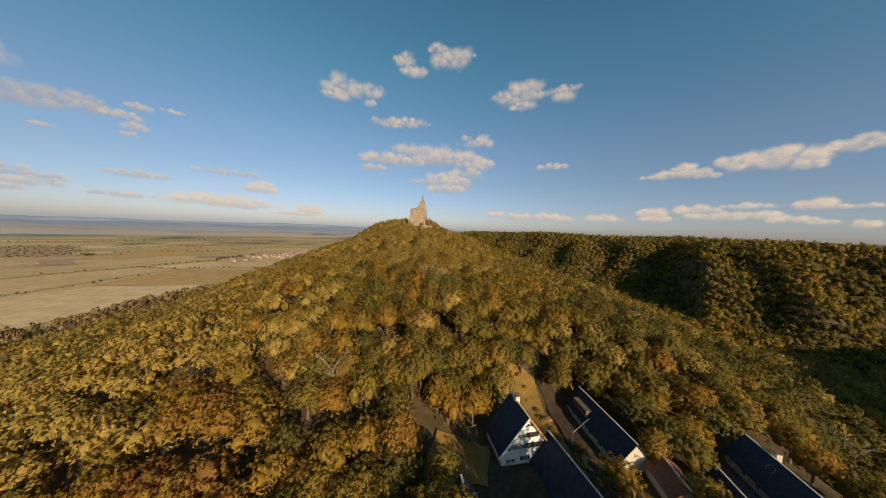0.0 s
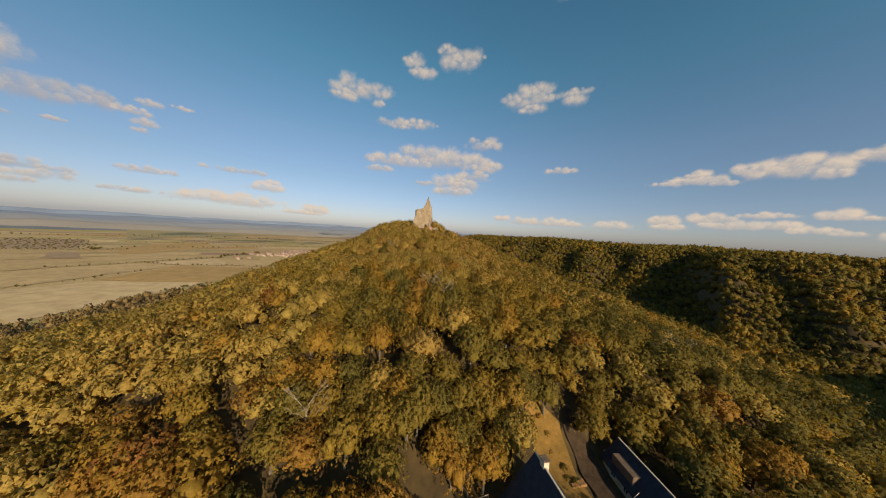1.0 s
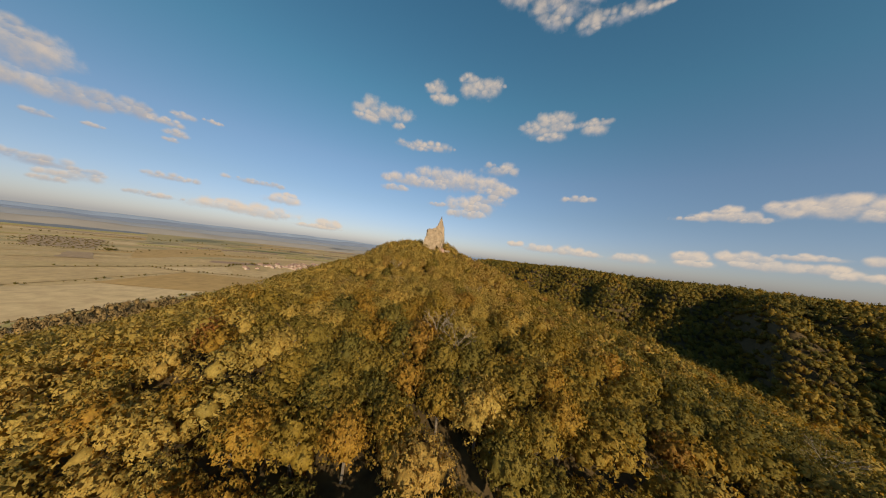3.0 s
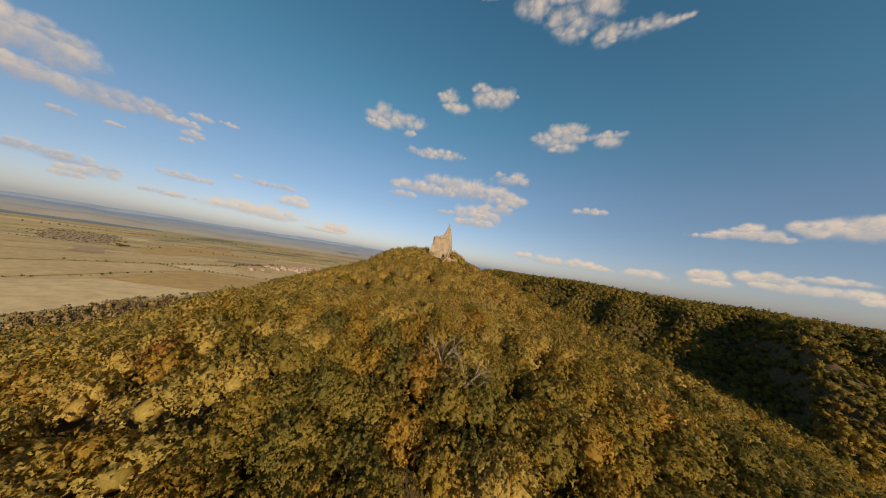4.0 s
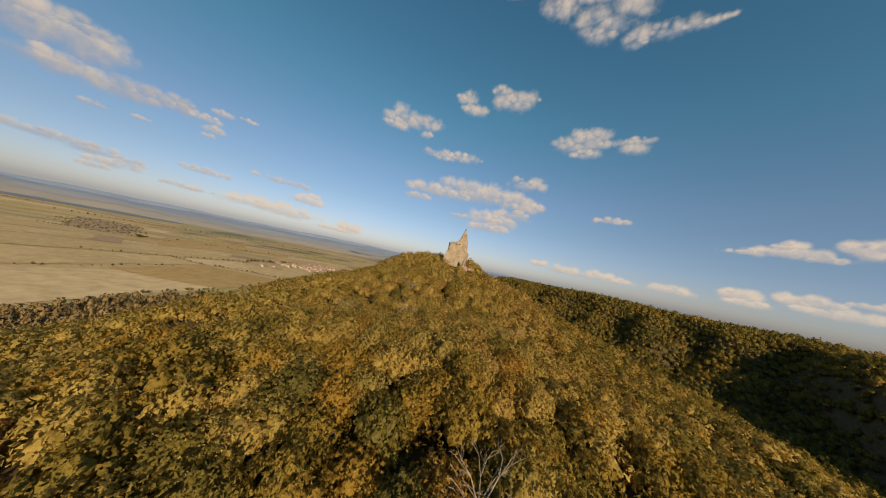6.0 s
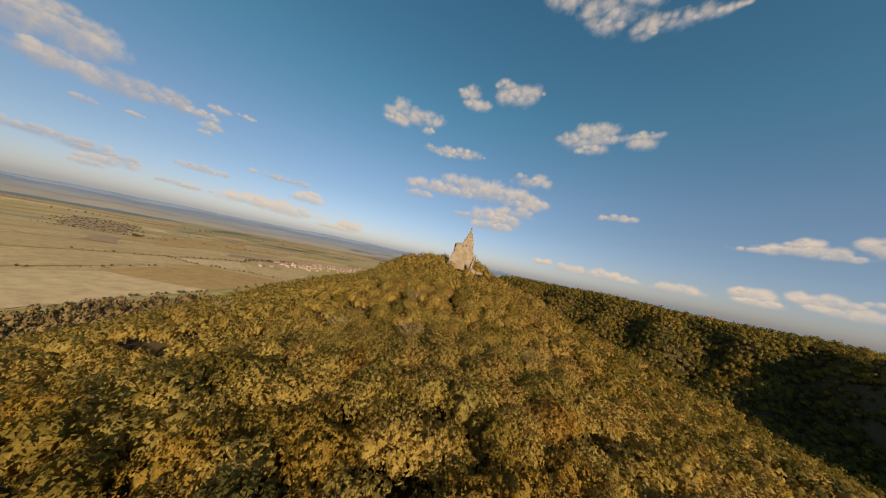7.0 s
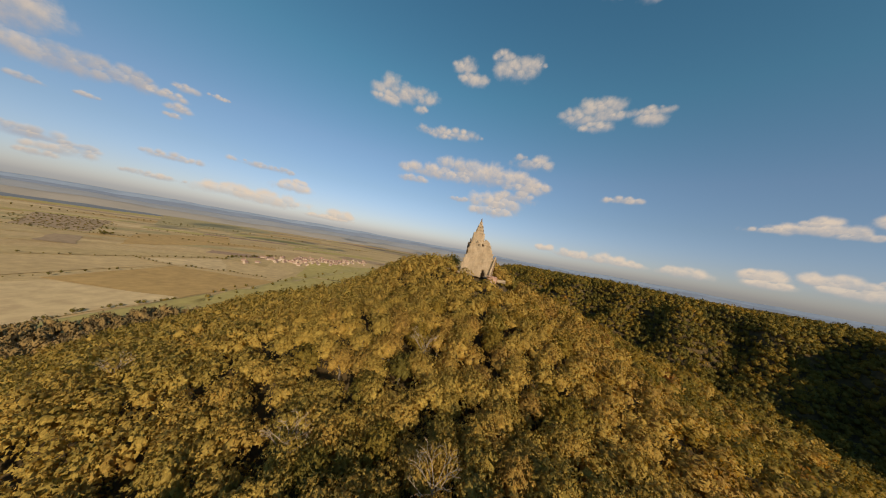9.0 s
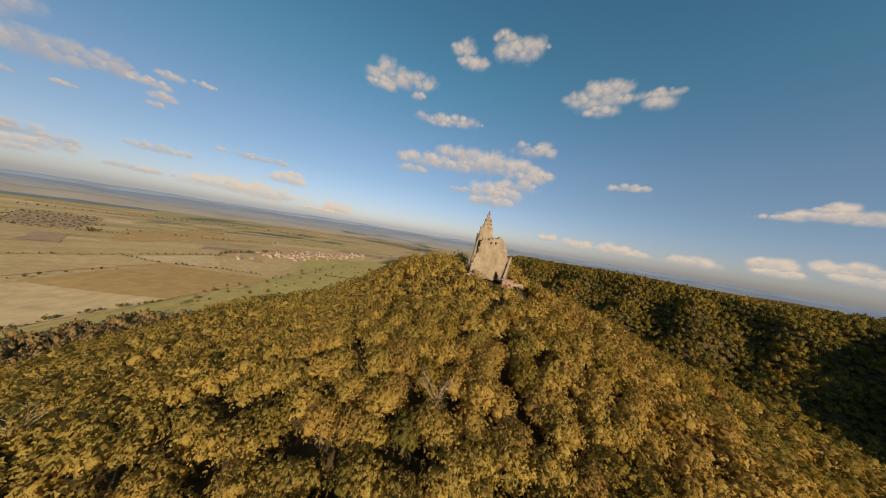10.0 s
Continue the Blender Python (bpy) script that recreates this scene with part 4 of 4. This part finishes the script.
# ---- the plain ----
FIELD_TONES = ((0.50, 0.36, 0.175), (0.43, 0.28, 0.105), (0.56, 0.415, 0.22), (0.43, 0.315, 0.145), (0.34, 0.24, 0.14), (0.35, 0.28, 0.13), (0.39, 0.315, 0.105), (0.30, 0.20, 0.13))
field_mats = [plain_material("field_soil", tuple(0.85 * v for v in c), c, 0.006, 0.95, 0.2, 12) for c in FIELD_TONES]


def field(cx, cy, w, d, yaw, tone, label="dry stubble field on the plain"):
    n_ = 12
    u, v = np.meshgrid(np.linspace(-0.5, 0.5, n_), np.linspace(-0.5, 0.5, n_))
    a = radians(yaw)
    fx, fy = cx + u * w * math.cos(a) - v * d * math.sin(a), cy + u * w * math.sin(a) + v * d * math.cos(a)
    i = np.arange(n_ * n_).reshape(n_, n_)
    f = np.stack([i[:-1, :-1], i[:-1, 1:], i[1:, 1:], i[1:, :-1]], -1).reshape(-1, 4)
    ob = link_mesh("field", np.stack([fx, fy, land(fx, fy) + 0.5 + 0.02 * tone], -1).reshape(-1, 3), f, field_mats[tone], smooth=True)
    return tagged(ob, label, "field", "fields of the plain", "structure")


def field_between(corners, tone, label):
    """A field with four corners, draped over the land."""
    n_ = 16
    u, v = np.meshgrid(np.linspace(0, 1, n_), np.linspace(0, 1, n_))
    w4 = ((1 - u) * (1 - v), u * (1 - v), u * v, (1 - u) * v)
    fx, fy = (sum(w * c[k] for w, c in zip(w4, corners)) for k in (0, 1))
    fx, fy = fx + 3 * waves(fx, fy, 90, tone), fy + 3 * waves(fx, fy, 70, tone + 9)
    i = np.arange(n_ * n_).reshape(n_, n_)
    f = np.stack([i[:-1, :-1], i[:-1, 1:], i[1:, 1:], i[1:, :-1]], -1).reshape(-1, 4)
    ob = link_mesh("field", np.stack([fx, fy, land(fx, fy) + 0.7 + 0.03 * tone], -1).reshape(-1, 3), f, field_mats[tone], smooth=True)
    return tagged(ob, label, "field", "fields of the plain", "structure")


field_between(((-415, 454), (-562, 420), (-598, 321), (-423, 251)), 2, "pale chalky stubble field beside the wood")
field_between(((-415, 454), (-412, 629), (-605, 593), (-581, 421)), 1, "ochre ploughed field on the plain")
field_between(((-610, 593), (-690, 586), (-769, 381), (-612, 327)), 0, "wide pale tan field behind a hedge")
field_between(((-614, 599), (-529, 635), (-645, 722), (-693, 594)), 2, "pale tan stubble field")
field_between(((-664, 738), (-728, 719), (-861, 416), (-781, 385)), 3, "long tan field with faint furrows")
field_between(((-527, 638), (-424, 646), (-464, 749), (-636, 724)), 0, "light stubble field")
field_between(((-654, 744), (-538, 746), (-616, 850), (-724, 735)), 3, "narrow ochre field towards the village")
field_between(((-857, 670), (-870, 963), (-1103, 1177), (-1063, 830)), 1, "dull ochre field far out on the plain")
field_between(((-1165, 656), (-1520, 865), (-1370, 963), (-1062, 732)), 4, "brown scrubby rise on the plain")
field_between(((-895, 563), (-999, 640), (-969, 673), (-850, 593)), 4, "dark ploughed strip")
field_between(((-2195, 1732), (-2389, 2341), (-1347, 1775), (-1384, 1102)), 5, "dull green pasture far out on the plain")
field_between(((-404, 170), (-368, 170), (-352, 440), (-404, 480)), 6, "pale green meadow strip between the wood and the hedge")
field_between(((-372, 400), (-170, 400), (-140, 760), (-430, 700)), 6, "olive green meadow behind the hill")
field_between(((-430, 710), (-135, 770), (-250, 1080), (-560, 960)), 6, "green pasture towards the village")
x, y, r = scatter(-420, -180, 400, 900, 24, 16)
k_ = r.uniform(0, 1, x.shape) < 0.5
x, y = x[k_], y[k_]
kinds = [crown_arrays(540 + k, 1, 8, 0.4, 6, 0.2, 1.0) for k in range(5)]
bush_r = r.uniform(1.5, 4.0, len(x))
tagged(joined_crowns("shrubs", kinds, x, y, land(x, y) + 0.3, bush_r, bush_r * 0.9, np.clip(r.normal(0.16, 0.06, len(x)), 0, 0.4), 10, leaf_wood), "scattered olive shrubs on the meadow behind the hill", "shrubs", kind="stuff")
fr = random.Random(8)
for row in range(17):
    d0 = 1090 * 1.10 ** row
    for col in range(11):
        a0 = -76 + col * 6.8 + fr.uniform(-2, 2)
        cx_, cy_ = d0 * math.sin(radians(a0)), d0 * math.cos(radians(a0))
        if (cx_ > -420 and cy_ < 2000) or (row < 2 and a0 > -40):
            continue
        field(cx_, cy_, d0 * fr.uniform(0.12, 0.34), d0 * fr.uniform(0.018, 0.07), fr.uniform(-10, 10) - 0.9 * a0, fr.choice((0, 0, 1, 1, 2, 3, 3, 4, 5, 6, 7)))


def bush_row(name, label, points, step, size, seed):
    """Bushes along a line, in one mesh."""
    r_ = np.random.RandomState(seed)
    pts = []
    for p, q_ in zip(points[:-1], points[1:]):
        n_ = max(2, int(math.dist(p, q_) / step))
        for k in range(n_):
            if r_.uniform() < 0.78:
                pts.append((p[0] + (q_[0] - p[0]) * k / n_ + r_.normal(0, 1.2), p[1] + (q_[1] - p[1]) * k / n_ + r_.normal(0, 1.2)))
    pts = np.array(pts)
    rr = size * r_.uniform(0.4, 1.2, len(pts))
    kinds_ = [crown_arrays(500 + k, 1, 7, 0.4, 6, 0.2, 1.0) for k in range(5)]
    ob = joined_crowns(name, kinds_, pts[:, 0], pts[:, 1], land(pts[:, 0], pts[:, 1]) + 0.2, rr, rr * 0.9, np.clip(r_.normal(0.08, 0.05, len(pts)), 0, 1), seed, leaf_wood)
    return tagged(ob, label, "hedge", kind="stuff")


bush_row("hedge", "dark hedge between the wood and the fields", [(-410, 246), (-401, 275), (-424, 374), (-413, 432), (-405, 459)], 5, 3.0, 1)
bush_row("hedge", "broken hedge across the stubble fields", [(-605, 324), (-590, 433), (-601, 483), (-594, 533)], 11, 2.6, 2)
bush_row("hedge", "hedge line along a field track", [(-694, 591), (-609, 596), (-525, 631), (-414, 650)], 9, 2.6, 3)
bush_row("hedge", "thin hedge line at the far end of the fields", [(-760, 483), (-721, 549), (-691, 657), (-656, 738)], 12, 2.6, 7)
bush_row("hedge", "clump of trees beside the village", [(-633, 711), (-665, 761), (-657, 880), (-650, 941)], 7, 4.2, 8)
bush_row("hedge", "far hedge line across the plain", [(-1063, 817), (-863, 970), (-797, 1123)], 14, 3.6, 4)
bush_row("hedge", "dark clump of trees out on the plain", [(-1010, 724), (-1030, 757), (-1050, 744)], 4, 4.4, 6)
bush_row("hedge", "far hedge line beyond the village", [(-1729, 910), (-1330, 1443), (-664, 1709)], 20, 5.0, 5)
for k in range(9):
    ha_, hd_ = radians(-72 + 5.5 * k + fr.uniform(-2, 2)), fr.uniform(1270, 2500)
    hx, hy = hd_ * math.sin(ha_), hd_ * math.cos(ha_)
    bush_row("hedge", "thin dark hedge line far across the plain", [(hx, hy), (hx + 90 + 60 * fr.random(), hy + 70), (hx + 210, hy + 120 + 80 * fr.random())], 6, 2.4, 20 + k)
# scrub on the low rise in the plain
x, y, r = scatter(-1500, -1060, 610, 1000, 17, 15)
k_ = ((x + 1276 + 0.9 * (y - 804)) / 160) ** 2 + ((y - 804) / 133) ** 2 + r.normal(0, 0.2, x.shape) < 1
x, y = x[k_], y[k_]
kinds = [crown_arrays(520 + k, 1, 7, 0.4, 6, 0.2, 1.0) for k in range(5)]
tagged(joined_crowns("scrub", kinds, x, y, land(x, y) + 0.3, r.uniform(2, 4.5, len(x)), r.uniform(1, 2, len(x)), np.clip(r.normal(0.10, 0.08, len(x)), 0, 0.52), 9, leaf_wood), "brown scrub on a low rise in the plain", "scrub", kind="stuff")


village_wall = plain_material("village_wall", (0.28, 0.22, 0.17), (0.40, 0.33, 0.27), 0.05, 0.85, 0.0)
tile_roof = plain_material("tile_roof", (0.22, 0.14, 0.105), (0.33, 0.21, 0.16), 0.05, 0.8, 0.0)


def far_house(group):
    root = empty("village_house", Matrix(), "small red-roofed village house far out on the plain", "house", group)
    part("wall", gable_body(7.3, 10.6, 4.0, 6.6), village_wall, root)
    for side in (-1, 1):
        part("roof", roof_side(7.3, 10.6, 4.0, 6.6, side), tile_roof, root, "red tile roof")
    return root


first = far_house("houses of the village")
vr = random.Random(3)
for k in range(130):
    along_, across_ = vr.gauss(0, 95), vr.gauss(0, 30)
    vx, vy = -550 + 0.36 * along_ - 0.93 * across_, 975 + 0.93 * along_ + 0.36 * across_
    m = pose(vx, vy, float(land(vx, vy)), 0, 0, vr.choice((10, 100, 55)) + vr.uniform(-8, 8))
    if k == 0:
        first.matrix_world = m
    else:
        copy_thing(first, m)

# ---- distance ----
az = np.radians(np.linspace(-80, -49, 70))
rise = smoothstep(az, az[-1], az[-1] - 0.16) * (1 + 0.12 * np.sin(az * 60) + 0.06 * np.sin(az * 140))
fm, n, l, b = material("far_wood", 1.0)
# bluish tint puts the haze of distance into the wood's colour
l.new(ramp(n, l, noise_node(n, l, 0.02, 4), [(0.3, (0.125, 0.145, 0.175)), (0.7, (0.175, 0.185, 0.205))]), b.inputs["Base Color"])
hv = np.stack([np.stack([dist * np.sin(az), dist * np.cos(az), np.where(k == 0, PLAIN - 5, PLAIN + up_ * rise)], -1) for k, (dist, up_) in enumerate(((2350, 0), (2450, 3), (2560, 6), (2680, 8), (2800, 2)))], 1).reshape(-1, 3)
i = np.arange(len(az) * 5).reshape(-1, 5)
tagged(link_mesh("wooded_ridge", hv, np.stack([i[:-1, :-1], i[1:, :-1], i[1:, 1:], i[:-1, 1:]], -1).reshape(-1, 4), fm, smooth=True), "wooded ridge far out on the plain, its bluish haze painted in", "hills", kind="structure")
# each ring farther out is bluer: haze painted into its base colour
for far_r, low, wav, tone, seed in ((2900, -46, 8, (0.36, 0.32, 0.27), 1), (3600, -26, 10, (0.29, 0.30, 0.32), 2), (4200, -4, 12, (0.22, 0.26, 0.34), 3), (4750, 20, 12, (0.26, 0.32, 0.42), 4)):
    fm, n, l, b = material("hazed_hills", 1.0)
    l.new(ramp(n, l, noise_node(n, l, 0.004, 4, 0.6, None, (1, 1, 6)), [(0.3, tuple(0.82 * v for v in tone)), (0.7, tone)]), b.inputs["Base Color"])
    az = np.radians(np.arange(-180, 181, 1.0))
    t = low + wav * (0.6 * np.sin(az * 5 + seed) + 0.5 * np.sin(az * 13 + 2 * seed) + 0.3 * np.sin(az * 37 + seed) + 0.15 * np.sin(az * 90))
    hv = np.stack([np.stack([(far_r - dr) * np.sin(az), (far_r - dr) * np.cos(az), np.where(k == 0, PLAIN - 10, t - dz)], -1) for k, (dr, dz) in enumerate(((420, 0), (140, 5), (0, 0), (-40, 8)))], 1).reshape(-1, 3)
    i = np.arange(len(az) * 4).reshape(-1, 4)
    hf = np.stack([i[:-1, :-1], i[1:, :-1], i[1:, 1:], i[:-1, 1:]], -1).reshape(-1, 4)
    tagged(link_mesh("distant_hills", hv, hf, fm, smooth=True), "low hills along the horizon with haze painted into their colour", "hills", kind="structure")

# ---- clouds: a far sheet of sky with cumulus in it ----
# direction from the start of the flight (degrees), half width, half height
CLOUDS_FAR_LEFT = [(-50.8, 13.5, 2.3, 0.7), (-49.0, 14.9, 1.3, 0.6), (-45.6, 15.4, 1.5, 0.3), (-49.3, 12.2, 1.5, 0.6), (-49.8, 11.2, 1.0, 0.4),
                   (-57.8, 3.6, 2.7, 0.8), (-56.7, 4.2, 1.5, 0.7), (-59.3, 2.9, 1.3, 0.5), (-49.5, 5.9, 3.4, 0.6), (-39.2, 7.9, 5.2, 0.6), (-50.7, 3.0, 3.3, 0.5), (-52.3, 3.1, 1.2, 0.5)]
CLOUDS_LEFT = [(-40.0, 3.1, 6.3, 0.9), (-37.8, 2.9, 3.9, 0.9), (-43.5, 3.3, 2.3, 0.7), (-34.9, 5.8, 2.5, 0.8), (-34.5, 6.5, 1.0, 0.6), (-26.9, 2.5, 1.6, 0.9), (-29.2, 1.9, 3.8, 0.4)]
CLOUDS_MIDDLE = [(-20.1, 25.1, 4.4, 1.8), (-22.2, 23.8, 2.7, 1.2), (-16.3, 25.3, 1.8, 1.6), (-15.8, 23.5, 0.8, 0.9), (-8.8, 30.5, 1.4, 1.8), (-7.3, 29.4, 2.9, 1.2), (-10.3, 31.2, 1.0, 0.6), (-0.9, 32.2, 3.8, 1.9),
                 (0.4, 31.3, 3.0, 2.0), (4.1, 32.3, 1.2, 0.5), (-2.7, 33.0, 1.5, 0.9), (-14.6, 20.7, 3.0, 1.0), (-8.2, 20.9, 4.7, 1.1), (-11.1, 20.4, 3.3, 0.8), (13.6, 25.5, 3.7, 2.0), (16.3, 26.6, 2.5, 1.6),
                 (19.1, 25.7, 1.9, 1.1), (15.4, 24.0, 2.0, 1.1), (22.2, 25.0, 1.3, 1.6), (23.6, 26.0, 2.2, 0.9)]
CLOUDS_PEAK = [(-10.9, 13.8, 7.8, 1.3), (-6.8, 15.7, 3.2, 1.5), (-3.7, 14.6, 7.0, 2.0), (1.2, 14.4, 7.1, 1.6), (6.1, 13.7, 3.8, 1.8), (-15.5, 12.0, 2.8, 0.7), (1.4, 10.2, 4.8, 1.9), (0.2, 8.6, 3.7, 1.2),
               (4.4, 11.7, 3.6, 1.4), (-6.0, 9.9, 1.8, 0.6), (6.1, 17.7, 3.2, 1.3), (4.0, 18.7, 1.1, 0.6), (22.1, 13.0, 2.9, 0.6)]
CLOUDS_EAST = [(41.3, 10.1, 4.1, 0.8), (41.9, 10.9, 1.3, 0.9), (38.8, 10.0, 2.2, 0.6), (44.5, 9.6, 1.8, 0.5), (50.9, 10.8, 3.9, 1.5), (49.9, 11.5, 1.8, 1.0), (51.8, 11.6, 1.2, 0.9), (53.7, 9.8, 1.5, 0.8),
               (47.3, 11.0, 1.7, 1.1), (57.0, 11.4, 2.2, 0.9), (57.8, 11.8, 1.0, 0.7)]
CLOUDS_LOW = [(11.4, 3.5, 1.4, 0.5), (15.6, 3.1, 2.5, 0.7), (20.6, 3.0, 3.3, 0.7), (23.8, 2.8, 2.6, 0.5), (31.1, 2.8, 2.7, 0.8), (38.5, 4.0, 1.8, 0.9), (39.0, 3.0, 1.9, 0.6), (42.7, 4.3, 1.1, 0.7),
              (45.0, 4.3, 1.6, 0.8), (46.0, 3.4, 3.0, 0.7), (50.3, 3.5, 1.8, 0.7), (48.9, 4.8, 2.6, 0.4), (52.3, 2.9, 0.9, 0.5), (55.1, 4.8, 1.4, 0.6), (53.9, 2.9, 1.7, 0.4), (55.5, 2.6, 1.2, 0.4),
              (58.3, 2.3, 0.8, 0.5), (57.9, 4.5, 1.4, 0.3)]
CLOUDS_HIGH = [(16.1, 42.3, 4.5, 2.7), (13.5, 40.8, 2.8, 1.8), (19.8, 39.2, 1.9, 1.3), (24.5, 39.9, 3.1, 1.5), (28.8, 39.6, 2.5, 0.8), (31.6, 39.7, 1.1, 0.5), (5.9, 43.7, 1.8, 2.1), (14.3, 44.9, 4.4, 1.2),
               (-3.8, 45.0, 1.3, 0.5)]
CLOUDS_WEST_HIGH = [(-64.9, 16.0, 4.0, 2.6), (-62.1, 17.5, 1.5, 1.4), (-63.5, 12.9, 3.4, 1.5), (-58.1, 13.0, 2.8, 1.3), (-54.8, 13.7, 2.2, 1.3), (-52.7, 14.1, 1.2, 0.7), (-60.4, 10.0, 1.3, 0.4), (-63.1, 5.0, 3.8, 0.6),
                    (-59.8, 4.7, 3.3, 0.8), (-56.8, 4.5, 1.4, 0.5), (-56.7, 10.3, 0.9, 0.3)]
na, ne = 900, 420
ca, ce = np.meshgrid(np.radians(np.linspace(-80, 80, na)), np.radians(np.linspace(0.6, 56, ne)))
R = 1250.0
cx, cy, cz = R * np.sin(ca) * np.cos(ce), R * np.cos(ca) * np.cos(ce), 42 + R * np.sin(ce)
dens, lit = np.zeros(ca.shape), np.zeros(ca.shape)
puff_rs = random.Random(21)
deg_a, deg_e = np.degrees(ca), np.degrees(ce)


def puff(pa, pe, w, hh, body, bright):
    """One soft ellipse of cloud; its upper, sunward side is the brighter."""
    global dens, lit
    du, dv = (deg_a - pa) * np.cos(ce) / w, (deg_e - pe) / hh
    d = np.clip(body - np.sqrt(du * du + np.where(dv < 0, 1.35, 1.0) * dv * dv), 0, 1)
    lit = np.where(d > dens, bright + 0.44 * dv + 0.10 * du, lit)
    dens = np.maximum(dens, d)


for group, thick, bright in ((CLOUDS_FAR_LEFT, 1.30, 0.50), (CLOUDS_LEFT, 1.85, 0.86), (CLOUDS_MIDDLE, 1.28, 0.50), (CLOUDS_PEAK, 1.55, 0.60), (CLOUDS_EAST, 1.65, 0.74), (CLOUDS_LOW, 1.85, 0.84), (CLOUDS_HIGH, 1.22, 0.44),
                             (CLOUDS_WEST_HIGH, 1.50, 0.34)):
    for a, e, w, hh in group:
        puff(a, e - 0.15 * hh, w * 1.05, hh * 0.9, thick * 0.82, bright - 0.12)
        for k in range(4 + int(2.2 * w / hh)):
            t = puff_rs.uniform(-0.9, 0.9)
            size_ = hh * puff_rs.uniform(0.35, 0.85)
            puff(a + t * w / math.cos(radians(e)), e + hh * puff_rs.uniform(-0.15, 0.65) * (1 - t * t), size_ * 1.3, size_, thick, bright + puff_rs.uniform(-0.05, 0.2))
i = np.arange(na * ne).reshape(ne, na)
f = np.stack([i[:-1, :-1], i[:-1, 1:], i[1:, 1:], i[1:, :-1]], -1).reshape(-1, 4)
cm, n, l, b = material("cloud", 1.0)
at = n.new("ShaderNodeAttribute")
at.attribute_name = "tint"
av = n.new("ShaderNodeAttribute")
av.attribute_name = "height"
nz = noise_node(n, l, 0.019, 7, 0.54)
nz2 = noise_node(n, l, 0.055, 5, 0.55)
both = n.new("ShaderNodeMix")
both.inputs[0].default_value = 0.3
l.new(nz, both.inputs[2])
l.new(nz2, both.inputs[3])
nz = both.outputs[0]
s1 = n.new("ShaderNodeMath")
s1.operation = "MULTIPLY_ADD"
l.new(nz, s1.inputs[0])
s1.inputs[1].default_value = 2.6
s1.inputs[2].default_value = -1.45
s2 = n.new("ShaderNodeMath")
s2.operation = "ADD"
l.new(s1.outputs[0], s2.inputs[0])
d15 = n.new("ShaderNodeMath")
d15.operation, d15.inputs[1].default_value = "MULTIPLY", 1.15
l.new(at.outputs["Fac"], d15.inputs[0])
l.new(d15.outputs[0], s2.inputs[1])
op = n.new("ShaderNodeMapRange")
op.interpolation_type = "SMOOTHSTEP"
op.inputs[1].default_value, op.inputs[2].default_value, op.inputs[4].default_value = -0.05, 1.4, 0.92
l.new(s2.outputs[0], op.inputs[0])
has = n.new("ShaderNodeMath")
has.operation, has.inputs[1].default_value = "GREATER_THAN", 0.001
l.new(at.outputs["Fac"], has.inputs[0])
al = n.new("ShaderNodeMath")
al.operation = "MULTIPLY"
l.new(op.outputs[0], al.inputs[0])
l.new(has.outputs[0], al.inputs[1])
hsum = n.new("ShaderNodeMath")
hsum.operation = "MULTIPLY_ADD"
l.new(nz, hsum.inputs[0])
hsum.inputs[1].default_value = 0.7
l.new(av.outputs["Fac"], hsum.inputs[2])
# sunlit tops and grey undersides are painted in, and the sheet glows
shade = ramp(n, l, hsum.outputs[0], [(0.38, (0.30, 0.31, 0.36)), (0.62, (0.42, 0.375, 0.345)), (1.0, (0.64, 0.515, 0.395))])
em = n.new("ShaderNodeEmission")
l.new(shade, em.inputs[0])
em.inputs[1].default_value = 1.0
tp = n.new("ShaderNodeBsdfTransparent")
mx = n.new("ShaderNodeMixShader")
l.new(al.outputs[0], mx.inputs[0])
l.new(tp.outputs[0], mx.inputs[1])
l.new(em.outputs[0], mx.inputs[2])
l.new(mx.outputs[0], n["Material Output"].inputs[0])
used = (dens.ravel()[f] > 0).any(1)
back = link_mesh("sky_backdrop", np.stack([cx, cy, cz], -1).reshape(-1, 3), f[used], cm, tint=dens.ravel(), smooth=True)
# this attribute holds the painted brightness of each puff
ha = back.data.attributes.new("height", "FLOAT", "POINT")
ha.data.foreach_set("value", (np.clip(lit.ravel(), 0, 1.2) * 0.62).astype(np.float32))
tagged(back, "fair-weather cumulus clouds with warm tops and grey undersides", "clouds", kind="structure")
